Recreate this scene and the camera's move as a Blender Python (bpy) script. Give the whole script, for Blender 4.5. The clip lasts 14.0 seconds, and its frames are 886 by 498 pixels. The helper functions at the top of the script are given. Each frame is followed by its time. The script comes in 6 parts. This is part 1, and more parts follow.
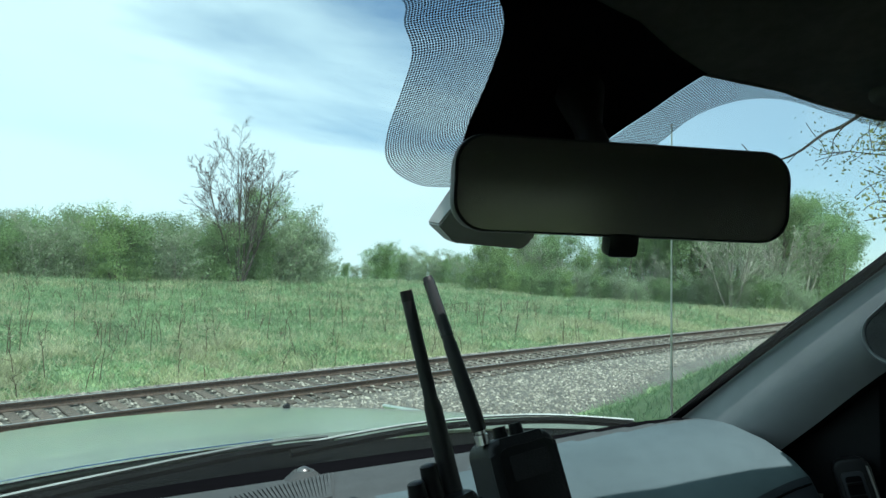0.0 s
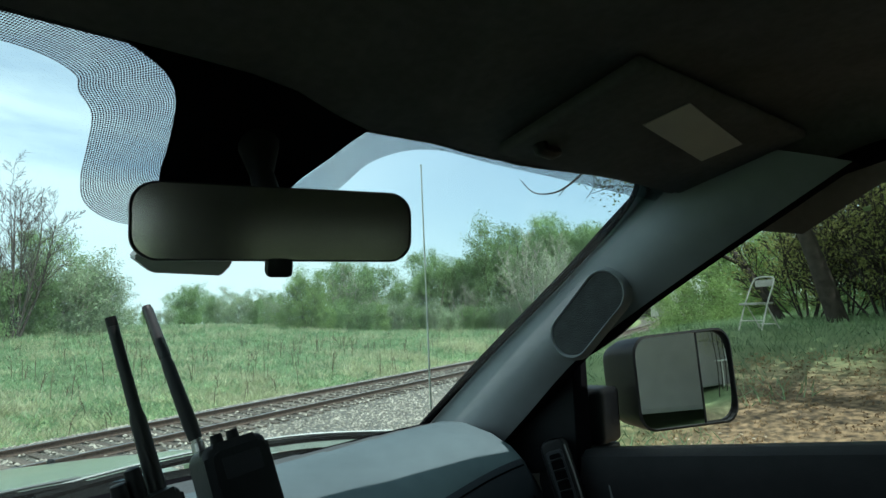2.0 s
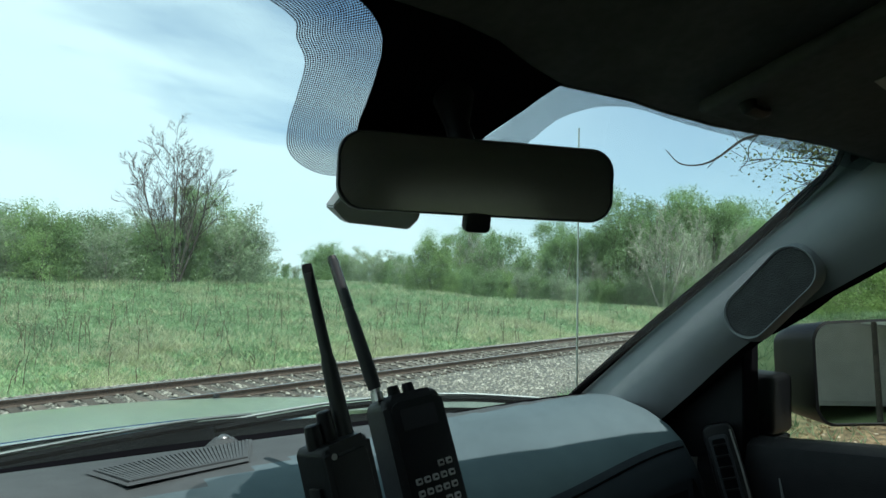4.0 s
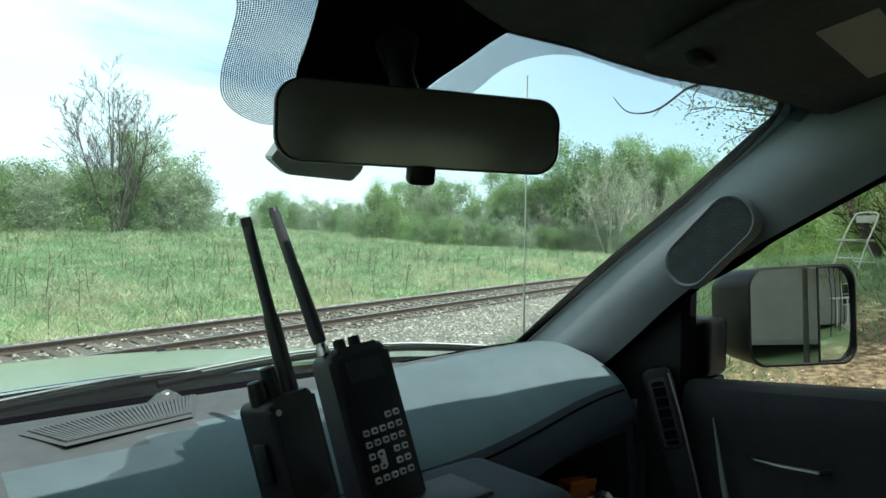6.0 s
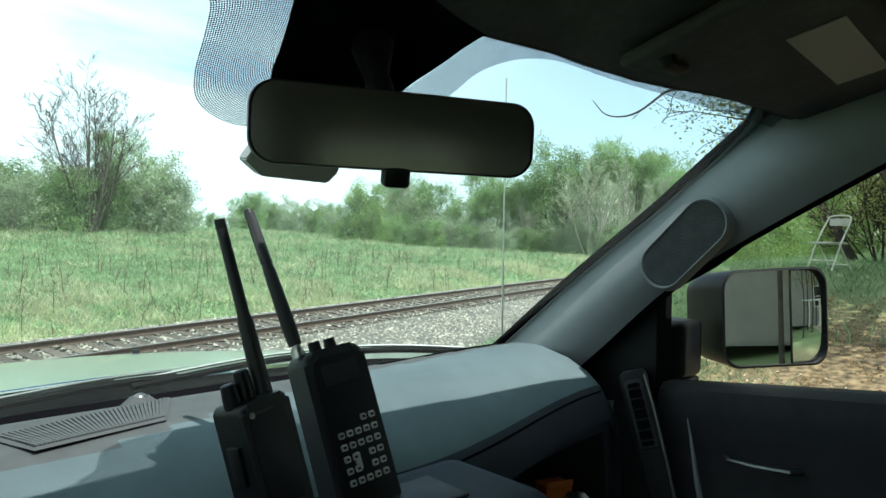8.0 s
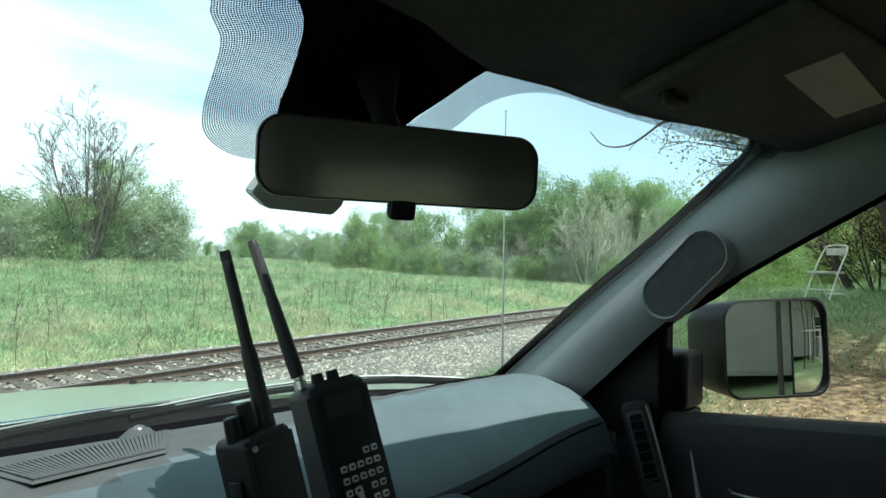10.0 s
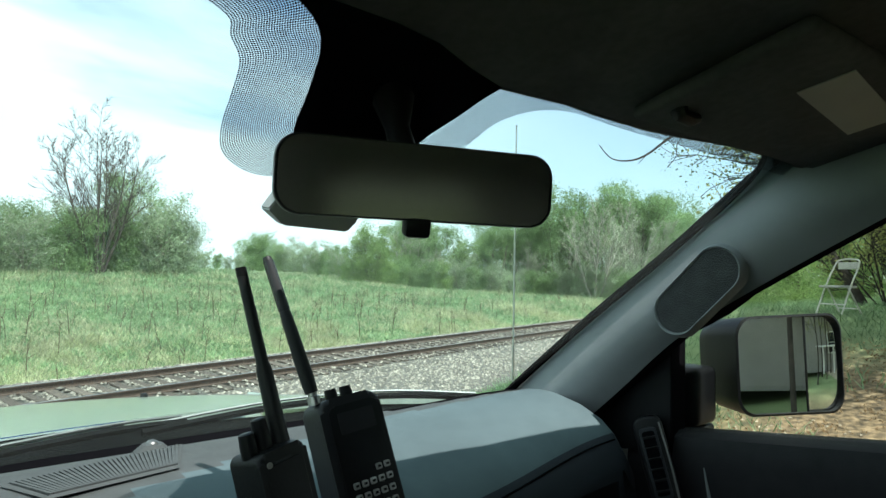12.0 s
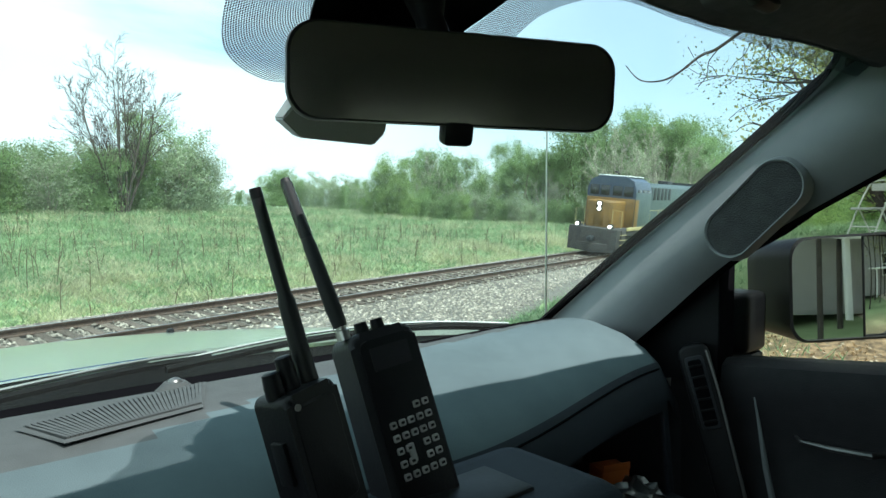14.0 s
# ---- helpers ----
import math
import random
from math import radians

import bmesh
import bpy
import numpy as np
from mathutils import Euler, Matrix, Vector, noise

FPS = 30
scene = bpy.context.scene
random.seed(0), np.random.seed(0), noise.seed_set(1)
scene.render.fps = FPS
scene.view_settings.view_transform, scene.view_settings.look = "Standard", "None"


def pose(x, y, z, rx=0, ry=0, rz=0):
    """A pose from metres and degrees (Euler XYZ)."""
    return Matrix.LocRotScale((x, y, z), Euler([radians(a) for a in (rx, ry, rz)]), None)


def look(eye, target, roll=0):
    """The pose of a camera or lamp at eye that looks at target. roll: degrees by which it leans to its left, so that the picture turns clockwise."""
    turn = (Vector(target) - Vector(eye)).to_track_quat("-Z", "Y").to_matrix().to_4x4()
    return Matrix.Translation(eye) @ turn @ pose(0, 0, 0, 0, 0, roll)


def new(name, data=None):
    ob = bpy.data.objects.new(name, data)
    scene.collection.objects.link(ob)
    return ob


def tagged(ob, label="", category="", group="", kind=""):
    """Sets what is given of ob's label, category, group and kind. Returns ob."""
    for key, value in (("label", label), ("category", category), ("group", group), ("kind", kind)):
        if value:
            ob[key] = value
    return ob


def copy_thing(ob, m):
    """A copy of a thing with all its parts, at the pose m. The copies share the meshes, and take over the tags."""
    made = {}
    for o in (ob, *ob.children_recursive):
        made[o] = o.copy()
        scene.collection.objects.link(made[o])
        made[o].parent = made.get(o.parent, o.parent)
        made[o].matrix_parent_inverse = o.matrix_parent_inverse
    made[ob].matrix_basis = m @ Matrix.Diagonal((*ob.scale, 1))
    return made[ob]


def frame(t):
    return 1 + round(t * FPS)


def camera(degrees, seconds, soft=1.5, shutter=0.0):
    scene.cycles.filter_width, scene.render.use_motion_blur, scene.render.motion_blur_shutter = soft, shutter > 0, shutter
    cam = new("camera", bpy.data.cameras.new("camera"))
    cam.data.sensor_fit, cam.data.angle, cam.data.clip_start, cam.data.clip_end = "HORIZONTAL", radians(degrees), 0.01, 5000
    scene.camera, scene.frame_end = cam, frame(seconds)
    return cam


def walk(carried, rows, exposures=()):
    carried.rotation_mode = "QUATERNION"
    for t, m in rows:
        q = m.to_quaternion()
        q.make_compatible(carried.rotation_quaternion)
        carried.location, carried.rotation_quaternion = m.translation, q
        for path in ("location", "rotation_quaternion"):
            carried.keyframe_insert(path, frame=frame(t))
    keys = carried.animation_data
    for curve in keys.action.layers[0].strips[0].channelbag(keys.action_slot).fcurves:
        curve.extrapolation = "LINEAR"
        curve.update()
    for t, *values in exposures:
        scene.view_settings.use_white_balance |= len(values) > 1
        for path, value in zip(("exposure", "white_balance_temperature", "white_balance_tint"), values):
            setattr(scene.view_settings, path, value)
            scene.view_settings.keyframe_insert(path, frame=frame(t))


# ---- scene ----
cam = camera(67.1, 14.0)
PATH = [
    (0, (-0.311, 0.146, 1.77), (0.753, 1.837, 1.864), 0.9),
    (0.5, (-0.303, 0.175, 1.785), (0.79, 1.848, 1.864), 0.2),
    (1, (-0.295, 0.145, 1.789), (0.827, 1.8, 1.861), -1.4),
    (1.3, (-0.298, 0.102, 1.774), (0.972, 1.644, 1.866), -1.7),
    (1.5, (-0.317, 0.05, 1.773), (1.055, 1.502, 1.873), -2.1),
    (1.7, (-0.319, 0.009, 1.775), (1.13, 1.381, 1.9), -2.5),
    (2, (-0.298, -0.018, 1.751), (1.182, 1.314, 1.942), -2.6),
    (2.2, (-0.301, 0.0, 1.74), (1.082, 1.431, 1.942), -1.3),
    (2.5, (-0.323, 0.029, 1.741), (0.9, 1.6, 1.922), 0.0),
    (2.7, (-0.32, 0.019, 1.737), (0.891, 1.603, 1.897), 0.6),
    (4.8, (-0.327, 0.052, 1.754), (0.878, 1.647, 1.811), 1.3),
    (5, (-0.322, 0.051, 1.755), (0.931, 1.609, 1.773), 1.2),
    (5.5, (-0.318, 0.049, 1.752), (0.986, 1.565, 1.722), 0.9),
    (6, (-0.315, 0.046, 1.751), (1.008, 1.544, 1.697), 0.6),
    (6.5, (-0.314, 0.044, 1.753), (1.023, 1.53, 1.686), 0.4),
    (7.5, (-0.313, 0.042, 1.755), (1.047, 1.507, 1.696), 0.6),
    (8, (-0.312, 0.042, 1.752), (1.054, 1.502, 1.703), 0.8),
    (10.5, (-0.32, 0.045, 1.755), (1.048, 1.502, 1.807), 1.0),
    (11, (-0.321, 0.045, 1.754), (1.044, 1.506, 1.813), 1.2),
    (12, (-0.324, 0.046, 1.758), (1.027, 1.519, 1.834), 1.0),
    (12.5, (-0.329, 0.06, 1.773), (0.992, 1.559, 1.864), 0.8),
    (12.7, (-0.319, 0.075, 1.774), (0.971, 1.6, 1.869), 0.4),
    (13, (-0.292, 0.104, 1.756), (0.998, 1.632, 1.789), 0.3),
    (13.5, (-0.27, 0.124, 1.748), (1.037, 1.634, 1.637), -0.8),
    (14, (-0.285, 0.114, 1.746), (1.019, 1.626, 1.618), -0.3),
]
walk(cam, [(t, look(eye, target, roll)) for t, eye, target, roll in PATH], [(0, 0.3, 5970, 5), (1.2, 0.33, 5970, 5), (2.7, 0.40, 6120, 8), (5, 0.20, 6120, 7), (5.6, 0.50, 6270, 8), (6.5, 0.86, 6370, 9), (12.5, 0.76, 6350, 9), (13, 0.52, 6270, 6), (13.5, 0.66, 6200, 7), (14, 0.80, 6250, 8)])

# ---- world and sun ----
SUN_EL, SUN_AZ = 60.0, 177.0          # azimuth: clockwise from +y, the side the light comes from
world = bpy.data.worlds.new("sky")
scene.world = world
world.use_nodes = True
wn, wl = world.node_tree.nodes, world.node_tree.links
wn.clear()


def wnode(kind, **kw):
    n = wn.new(kind)
    for k, v in kw.items():
        n.inputs[k].default_value = v
    return n


w_sky = wn.new("ShaderNodeTexSky")
w_sky.sky_type = "NISHITA"
w_sky.sun_disc = False
w_sky.sun_elevation = radians(SUN_EL)
w_sky.sun_rotation = radians(SUN_AZ)
w_sky.air_density, w_sky.dust_density, w_sky.ozone_density = 1.0, 0.25, 3.0
w_co = wn.new("ShaderNodeTexCoord")
w_sep = wn.new("ShaderNodeSeparateXYZ")
wl.new(w_co.outputs["Generated"], w_sep.inputs[0])
# clouds: the direction spread over a flat layer high above
w_z = wn.new("ShaderNodeMath"); w_z.operation = "MAXIMUM"; w_z.inputs[1].default_value = 0.0
wl.new(w_sep.outputs["Z"], w_z.inputs[0])
w_z2 = wn.new("ShaderNodeMath"); w_z2.operation = "ADD"; w_z2.inputs[1].default_value = 0.35
wl.new(w_z.outputs[0], w_z2.inputs[0])
w_div = wn.new("ShaderNodeVectorMath"); w_div.operation = "DIVIDE"
w_cmb = wn.new("ShaderNodeCombineXYZ")
for i in range(3):
    wl.new(w_z2.outputs[0], w_cmb.inputs[i])
wl.new(w_co.outputs["Generated"], w_div.inputs[0]); wl.new(w_cmb.outputs[0], w_div.inputs[1])
w_map = wn.new("ShaderNodeMapping"); w_map.inputs["Location"].default_value = (0.35, 0.15, 0); w_map.inputs["Rotation"].default_value = (0, 0, radians(25)); w_map.inputs["Scale"].default_value = (0.55, 1.1, 1)
wl.new(w_div.outputs[0], w_map.inputs[0])
w_noise = wnode("ShaderNodeTexNoise", Scale=1.15, Detail=7.0, Roughness=0.55, Distortion=0.4)
wl.new(w_map.outputs[0], w_noise.inputs["Vector"])
# thin cloud all over, with one ragged clear gap high in the north
w_lin = wn.new("ShaderNodeVectorMath"); w_lin.operation = "DOT_PRODUCT"; w_lin.inputs[1].default_value = (0.324, 0.694, 0.643)
wl.new(w_co.outputs["Generated"], w_lin.inputs[0])
w_nz = wn.new("ShaderNodeMath"); w_nz.operation = "MULTIPLY_ADD"; w_nz.inputs[1].default_value = -0.22
wl.new(w_noise.outputs["Fac"], w_nz.inputs[0]); wl.new(w_lin.outputs["Value"], w_nz.inputs[2])
w_gap = wn.new("ShaderNodeMapRange"); w_gap.inputs["From Min"].default_value = 0.835; w_gap.inputs["From Max"].default_value = 0.775
wl.new(w_nz.outputs[0], w_gap.inputs["Value"])
w_thin = wn.new("ShaderNodeMapRange"); w_thin.inputs["From Min"].default_value = 0.30; w_thin.inputs["From Max"].default_value = 0.52; w_thin.inputs["To Min"].default_value = 0.84; w_thin.inputs["To Max"].default_value = 0.95
wl.new(w_noise.outputs["Fac"], w_thin.inputs["Value"])
w_add = wn.new("ShaderNodeMath"); w_add.operation = "MULTIPLY"
wl.new(w_gap.outputs[0], w_add.inputs[0]); wl.new(w_thin.outputs[0], w_add.inputs[1])
w_east = wn.new("ShaderNodeVectorMath"); w_east.operation = "DOT_PRODUCT"; w_east.inputs[1].default_value = (0.84, 0.44, 0.32)
wl.new(w_co.outputs["Generated"], w_east.inputs[0])
w_clear = wn.new("ShaderNodeMapRange"); w_clear.inputs["From Min"].default_value = 0.86; w_clear.inputs["From Max"].default_value = 0.99; w_clear.inputs["To Min"].default_value = 1.0; w_clear.inputs["To Max"].default_value = 0.52
wl.new(w_east.outputs["Value"], w_clear.inputs["Value"])
w_part = wn.new("ShaderNodeMath"); w_part.operation = "MULTIPLY"
wl.new(w_add.outputs[0], w_part.inputs[0]); wl.new(w_clear.outputs[0], w_part.inputs[1])
w_mix = wn.new("ShaderNodeMix"); w_mix.data_type = "RGBA"
w_hue = wnode("ShaderNodeHueSaturation", Saturation=1.6, Value=1.12)
wl.new(w_sky.outputs[0], w_hue.inputs["Color"])
wl.new(w_part.outputs[0], w_mix.inputs["Factor"]); wl.new(w_hue.outputs[0], w_mix.inputs["A"])
w_mix.inputs["B"].default_value = (11.2, 12.4, 12.7, 1)
w_bg = wnode("ShaderNodeBackground", Strength=0.075)
w_out = wn.new("ShaderNodeOutputWorld")
wl.new(w_mix.outputs["Result"], w_bg.inputs["Color"]); wl.new(w_bg.outputs[0], w_out.inputs[0])

sun_dir = Vector((math.sin(radians(SUN_AZ)) * math.cos(radians(SUN_EL)), math.cos(radians(SUN_AZ)) * math.cos(radians(SUN_EL)), math.sin(radians(SUN_EL))))
sun = new("sun", bpy.data.lights.new("sun", "SUN"))
sun.data.energy, sun.data.angle, sun.data.color = 5.0, radians(0.53), (1.0, 0.95, 0.87)
sun.matrix_world = look(sun_dir * 60, (0, 0, 0))
scene.view_settings.exposure = 0.0


# ---- materials ----
def mat(name, color=(0.5, 0.5, 0.5), rough=0.6, metal=0.0, color2=None, scale=20.0, amount=0.5, bump=0.0, bump_scale=None, coords="Object", big=None, random=0.0, spec=0.5, island=0.0, coat=0.0, tone=0.15):
    """Principled surface: two colours mixed by a fine noise, a coarser noise that shifts the tone, and bump."""
    m = bpy.data.materials.new(name)
    m.use_nodes = True
    n, l = m.node_tree.nodes, m.node_tree.links
    p = n["Principled BSDF"]
    p.inputs["Roughness"].default_value, p.inputs["Metallic"].default_value = rough, metal
    p.inputs["Specular IOR Level"].default_value = spec
    p.inputs["Coat Weight"].default_value = coat
    co = n.new("ShaderNodeTexCoord")
    fine = n.new("ShaderNodeTexNoise")
    fine.inputs["Scale"].default_value, fine.inputs["Detail"].default_value = scale, 6
    l.new(co.outputs[coords], fine.inputs["Vector"])
    mix = n.new("ShaderNodeMix"); mix.data_type = "RGBA"
    c2 = color2 or tuple(c * 0.7 for c in color)
    mix.inputs["A"].default_value, mix.inputs["B"].default_value = (*color, 1), (*c2, 1)
    rng = n.new("ShaderNodeMapRange")
    rng.inputs["From Min"].default_value, rng.inputs["From Max"].default_value, rng.inputs["To Max"].default_value = 0.35, 0.65, amount
    l.new(fine.outputs["Fac"], rng.inputs["Value"]); l.new(rng.outputs[0], mix.inputs["Factor"])
    out = mix.outputs["Result"]
    hsv = n.new("ShaderNodeHueSaturation")
    l.new(out, hsv.inputs["Color"])
    coarse = n.new("ShaderNodeTexNoise")
    coarse.inputs["Scale"].default_value, coarse.inputs["Detail"].default_value = (big or scale / 9), 3
    l.new(co.outputs[coords], coarse.inputs["Vector"])
    val = n.new("ShaderNodeMapRange")
    val.inputs["From Min"].default_value, val.inputs["From Max"].default_value = 0.3, 0.7
    val.inputs["To Min"].default_value, val.inputs["To Max"].default_value = 1 - tone, 1 + tone
    l.new(coarse.outputs["Fac"], val.inputs["Value"])
    v = val.outputs[0]
    for source, width in (("object", random), ("island", island)):
        if not width:
            continue
        info = n.new("ShaderNodeObjectInfo" if source == "object" else "ShaderNodeNewGeometry")
        mr = n.new("ShaderNodeMapRange")
        mr.inputs["To Min"].default_value, mr.inputs["To Max"].default_value = 1 - width, 1 + width
        l.new(info.outputs["Random" if source == "object" else "Random Per Island"], mr.inputs["Value"])
        mul = n.new("ShaderNodeMath"); mul.operation = "MULTIPLY"
        l.new(v, mul.inputs[0]); l.new(mr.outputs[0], mul.inputs[1])
        v = mul.outputs[0]
    l.new(v, hsv.inputs["Value"])
    l.new(hsv.outputs[0], p.inputs["Base Color"])
    if bump:
        b = n.new("ShaderNodeBump")
        b.inputs["Strength"].default_value, b.inputs["Distance"].default_value = bump, 0.01
        src = fine
        if bump_scale:
            src = n.new("ShaderNodeTexNoise")
            src.inputs["Scale"].default_value, src.inputs["Detail"].default_value = bump_scale, 4
            l.new(co.outputs[coords], src.inputs["Vector"])
        l.new(src.outputs["Fac"], b.inputs["Height"]); l.new(b.outputs[0], p.inputs["Normal"])
    return m


def glow(name, color, strength):
    m = bpy.data.materials.new(name)
    m.use_nodes = True
    p = m.node_tree.nodes["Principled BSDF"]
    p.inputs["Base Color"].default_value = (*color, 1)
    p.inputs["Emission Color"].default_value = (*color, 1)
    p.inputs["Emission Strength"].default_value = strength
    return m


def leaf_mat(name, color, color2, big=0.25, tone=0.15):
    """Leaves: tone differs from leaf to leaf, with some light coming through."""
    m = mat(name, color, 0.65, color2=color2, scale=1.2, amount=1.0, big=big, tone=tone, island=0.3, random=0.12, spec=0.25)
    n, l = m.node_tree.nodes, m.node_tree.links
    p, o = n["Principled BSDF"], n["Material Output"]
    tr = n.new("ShaderNodeBsdfTranslucent")
    src = p.inputs["Base Color"].links[0].from_socket
    l.new(src, tr.inputs["Color"])
    ms = n.new("ShaderNodeMixShader"); ms.inputs[0].default_value = 0.5
    l.new(p.outputs[0], ms.inputs[1]); l.new(tr.outputs[0], ms.inputs[2]); l.new(ms.outputs[0], o.inputs["Surface"])
    return m


def glass_mat(name, tint, gloss=1.0, veil=0.0):
    """Thin pane: lets light straight through with a tint, mirrors by Fresnel, and can carry a faint painted veil of
    haze.
    """
    m = bpy.data.materials.new(name)
    m.use_nodes = True
    n, l = m.node_tree.nodes, m.node_tree.links
    n.remove(n["Principled BSDF"])
    t = n.new("ShaderNodeBsdfTransparent"); t.inputs[0].default_value = (*tint, 1)
    g = n.new("ShaderNodeBsdfGlossy"); g.inputs["Roughness"].default_value = 0.02
    f = n.new("ShaderNodeFresnel"); f.inputs["IOR"].default_value = 1.25
    k = n.new("ShaderNodeMath"); k.operation = "MULTIPLY"; k.inputs[1].default_value = gloss
    ms = n.new("ShaderNodeMixShader")
    l.new(f.outputs[0], k.inputs[0]); l.new(k.outputs[0], ms.inputs[0]); l.new(t.outputs[0], ms.inputs[1]); l.new(g.outputs[0], ms.inputs[2])
    out = ms.outputs[0]
    # whitish scatter that lifts the darks behind the pane, imitating glare haze
    if veil:
        tl = n.new("ShaderNodeBsdfTranslucent"); tl.inputs[0].default_value = (0.86, 0.9, 0.84, 1)
        nz = n.new("ShaderNodeTexNoise"); nz.inputs["Scale"].default_value, nz.inputs["Detail"].default_value = 7.0, 6
        co = n.new("ShaderNodeTexCoord"); l.new(co.outputs["Object"], nz.inputs["Vector"])
        mr = n.new("ShaderNodeMapRange"); mr.inputs["To Min"].default_value, mr.inputs["To Max"].default_value = veil * 0.7, veil * 1.3
        l.new(nz.outputs["Fac"], mr.inputs["Value"])
        md = n.new("ShaderNodeMixShader")
        l.new(mr.outputs[0], md.inputs[0]); l.new(out, md.inputs[1]); l.new(tl.outputs[0], md.inputs[2])
        out = md.outputs[0]
    l.new(out, n["Material Output"].inputs["Surface"])
    return m


def frit_mat(name):
    """Black ceramic dots printed on clear glass, in 2 mm rows that follow the band."""
    m = bpy.data.materials.new(name)
    m.use_nodes = True
    n, l = m.node_tree.nodes, m.node_tree.links
    p = n["Principled BSDF"]
    p.inputs["Base Color"].default_value, p.inputs["Roughness"].default_value = (0.012, 0.013, 0.016, 1), 0.5
    co = n.new("ShaderNodeTexCoord")
    mp = n.new("ShaderNodeMapping"); mp.inputs["Scale"].default_value = (1 / 0.0020,) * 3
    l.new(co.outputs["UV"], mp.inputs[0])
    fr = n.new("ShaderNodeVectorMath"); fr.operation = "FRACTION"
    l.new(mp.outputs[0], fr.inputs[0])
    sb = n.new("ShaderNodeVectorMath"); sb.operation = "SUBTRACT"; sb.inputs[1].default_value = (0.5, 0.5, 0.5)
    l.new(fr.outputs[0], sb.inputs[0])
    ml = n.new("ShaderNodeVectorMath"); ml.operation = "MULTIPLY"; ml.inputs[1].default_value = (1, 1, 0)
    l.new(sb.outputs[0], ml.inputs[0])
    ln = n.new("ShaderNodeVectorMath"); ln.operation = "LENGTH"
    l.new(ml.outputs[0], ln.inputs[0])
    lt = n.new("ShaderNodeMath"); lt.operation = "LESS_THAN"; lt.inputs[1].default_value = 0.43
    l.new(ln.outputs["Value"], lt.inputs[0])
    t = n.new("ShaderNodeBsdfTransparent")
    ms = n.new("ShaderNodeMixShader")
    l.new(lt.outputs[0], ms.inputs[0]); l.new(t.outputs[0], ms.inputs[1]); l.new(p.outputs[0], ms.inputs[2])
    l.new(ms.outputs[0], n["Material Output"].inputs["Surface"])
    return m


M = {}
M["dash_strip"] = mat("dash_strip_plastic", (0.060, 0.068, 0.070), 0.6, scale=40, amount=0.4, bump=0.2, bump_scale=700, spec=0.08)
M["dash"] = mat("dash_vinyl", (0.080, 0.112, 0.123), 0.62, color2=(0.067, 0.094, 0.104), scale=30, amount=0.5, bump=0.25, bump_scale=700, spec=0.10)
# darker copy of the dash vinyl: shade on the lower dash put into the colour
M["dash_shade"] = mat("dash_shade_vinyl", (0.024, 0.030, 0.038), 0.6, color2=(0.018, 0.023, 0.030), scale=30, amount=0.5, bump=0.25, bump_scale=700, spec=0.10)
M["dash_dark"] = mat("dash_plastic_dark", (0.027, 0.030, 0.035), 0.55, scale=40, bump=0.2, bump_scale=600, spec=0.15)
M["door"] = mat("door_plastic", (0.023, 0.024, 0.027), 0.5, scale=40, bump=0.2, bump_scale=600, spec=0.15)
M["black"] = mat("black_plastic", (0.007, 0.0075, 0.009), 0.45, scale=60, bump=0.1, bump_scale=500, spec=0.18)
M["whip"] = mat("whip_rubber", (0.010, 0.011, 0.013), 0.5, scale=60, amount=0.3, spec=0.35)
M["scanner"] = mat("scanner_plastic", (0.016, 0.017, 0.020), 0.5, scale=40, bump=0.15, bump_scale=600, spec=0.2)
M["sleeve"] = mat("glossy_sleeve", (0.03, 0.032, 0.035), 0.25, scale=60, amount=0.3, spec=0.6)
M["cowl"] = mat("cowl_plastic", (0.004, 0.0045, 0.005), 0.4, scale=30, bump=0.3, bump_scale=300, spec=0.03)
M["housing"] = mat("housing_plastic", (0.36, 0.38, 0.38), 0.55, scale=30, amount=0.3, bump=0.1, bump_scale=600, spec=0.2)
M["rubber"] = mat("black_rubber", (0.005, 0.005, 0.006), 0.8, scale=40, spec=0.0)
M["liner"] = mat("headliner_cloth", (0.090, 0.090, 0.090), 0.95, color2=(0.070, 0.070, 0.071), scale=90, amount=0.7, bump=0.3, bump_scale=900, spec=0.1)
M["pillar"] = mat("pillar_plastic", (0.165, 0.182, 0.192), 0.62, color2=(0.14, 0.156, 0.165), scale=25, amount=0.5, bump=0.2, bump_scale=800, spec=0.3)
M["grillecloth"] = mat("speaker_cloth", (0.048, 0.052, 0.054), 0.9, scale=400, bump=0.4, spec=0.1)
M["chrome"] = mat("chrome", (0.75, 0.77, 0.78), 0.12, 1.0, scale=50, amount=0.2)
M["dull_metal"] = mat("dull_metal", (0.16, 0.165, 0.165), 0.35, 0.8, scale=60, amount=0.5)
M["metal"] = mat("brushed_metal", (0.6, 0.61, 0.6), 0.3, 1.0, scale=80, amount=0.4)
M["mirror"] = mat("mirror_silver", (0.85, 0.87, 0.87), 0.01, 1.0, scale=3, amount=0.05)
M["dim_mirror"] = mat("dimmed_mirror", (0.44, 0.43, 0.42), 0.14, 0.93, scale=3, amount=0.1)
M["paint"] = mat("silver_green_paint", (0.34, 0.39, 0.35), 0.28, 0.3, scale=300, amount=0.3, coat=0.6)
M["label"] = mat("label_paper", (0.27, 0.27, 0.245), 0.7, scale=15, amount=0.3)
M["glass"] = glass_mat("windshield_glass", (0.885, 0.98, 0.965), 0.05, 0.006)
M["side_glass"] = glass_mat("side_glass", (0.88, 0.93, 0.90), 0.06)
M["tint_glass"] = glass_mat("privacy_glass", (0.34, 0.35, 0.33), 0.1)
M["frit_dots"] = frit_mat("frit_dots")
M["frit"] = mat("frit_black", (0.006, 0.006, 0.008), 0.6, scale=30, spec=0.0)
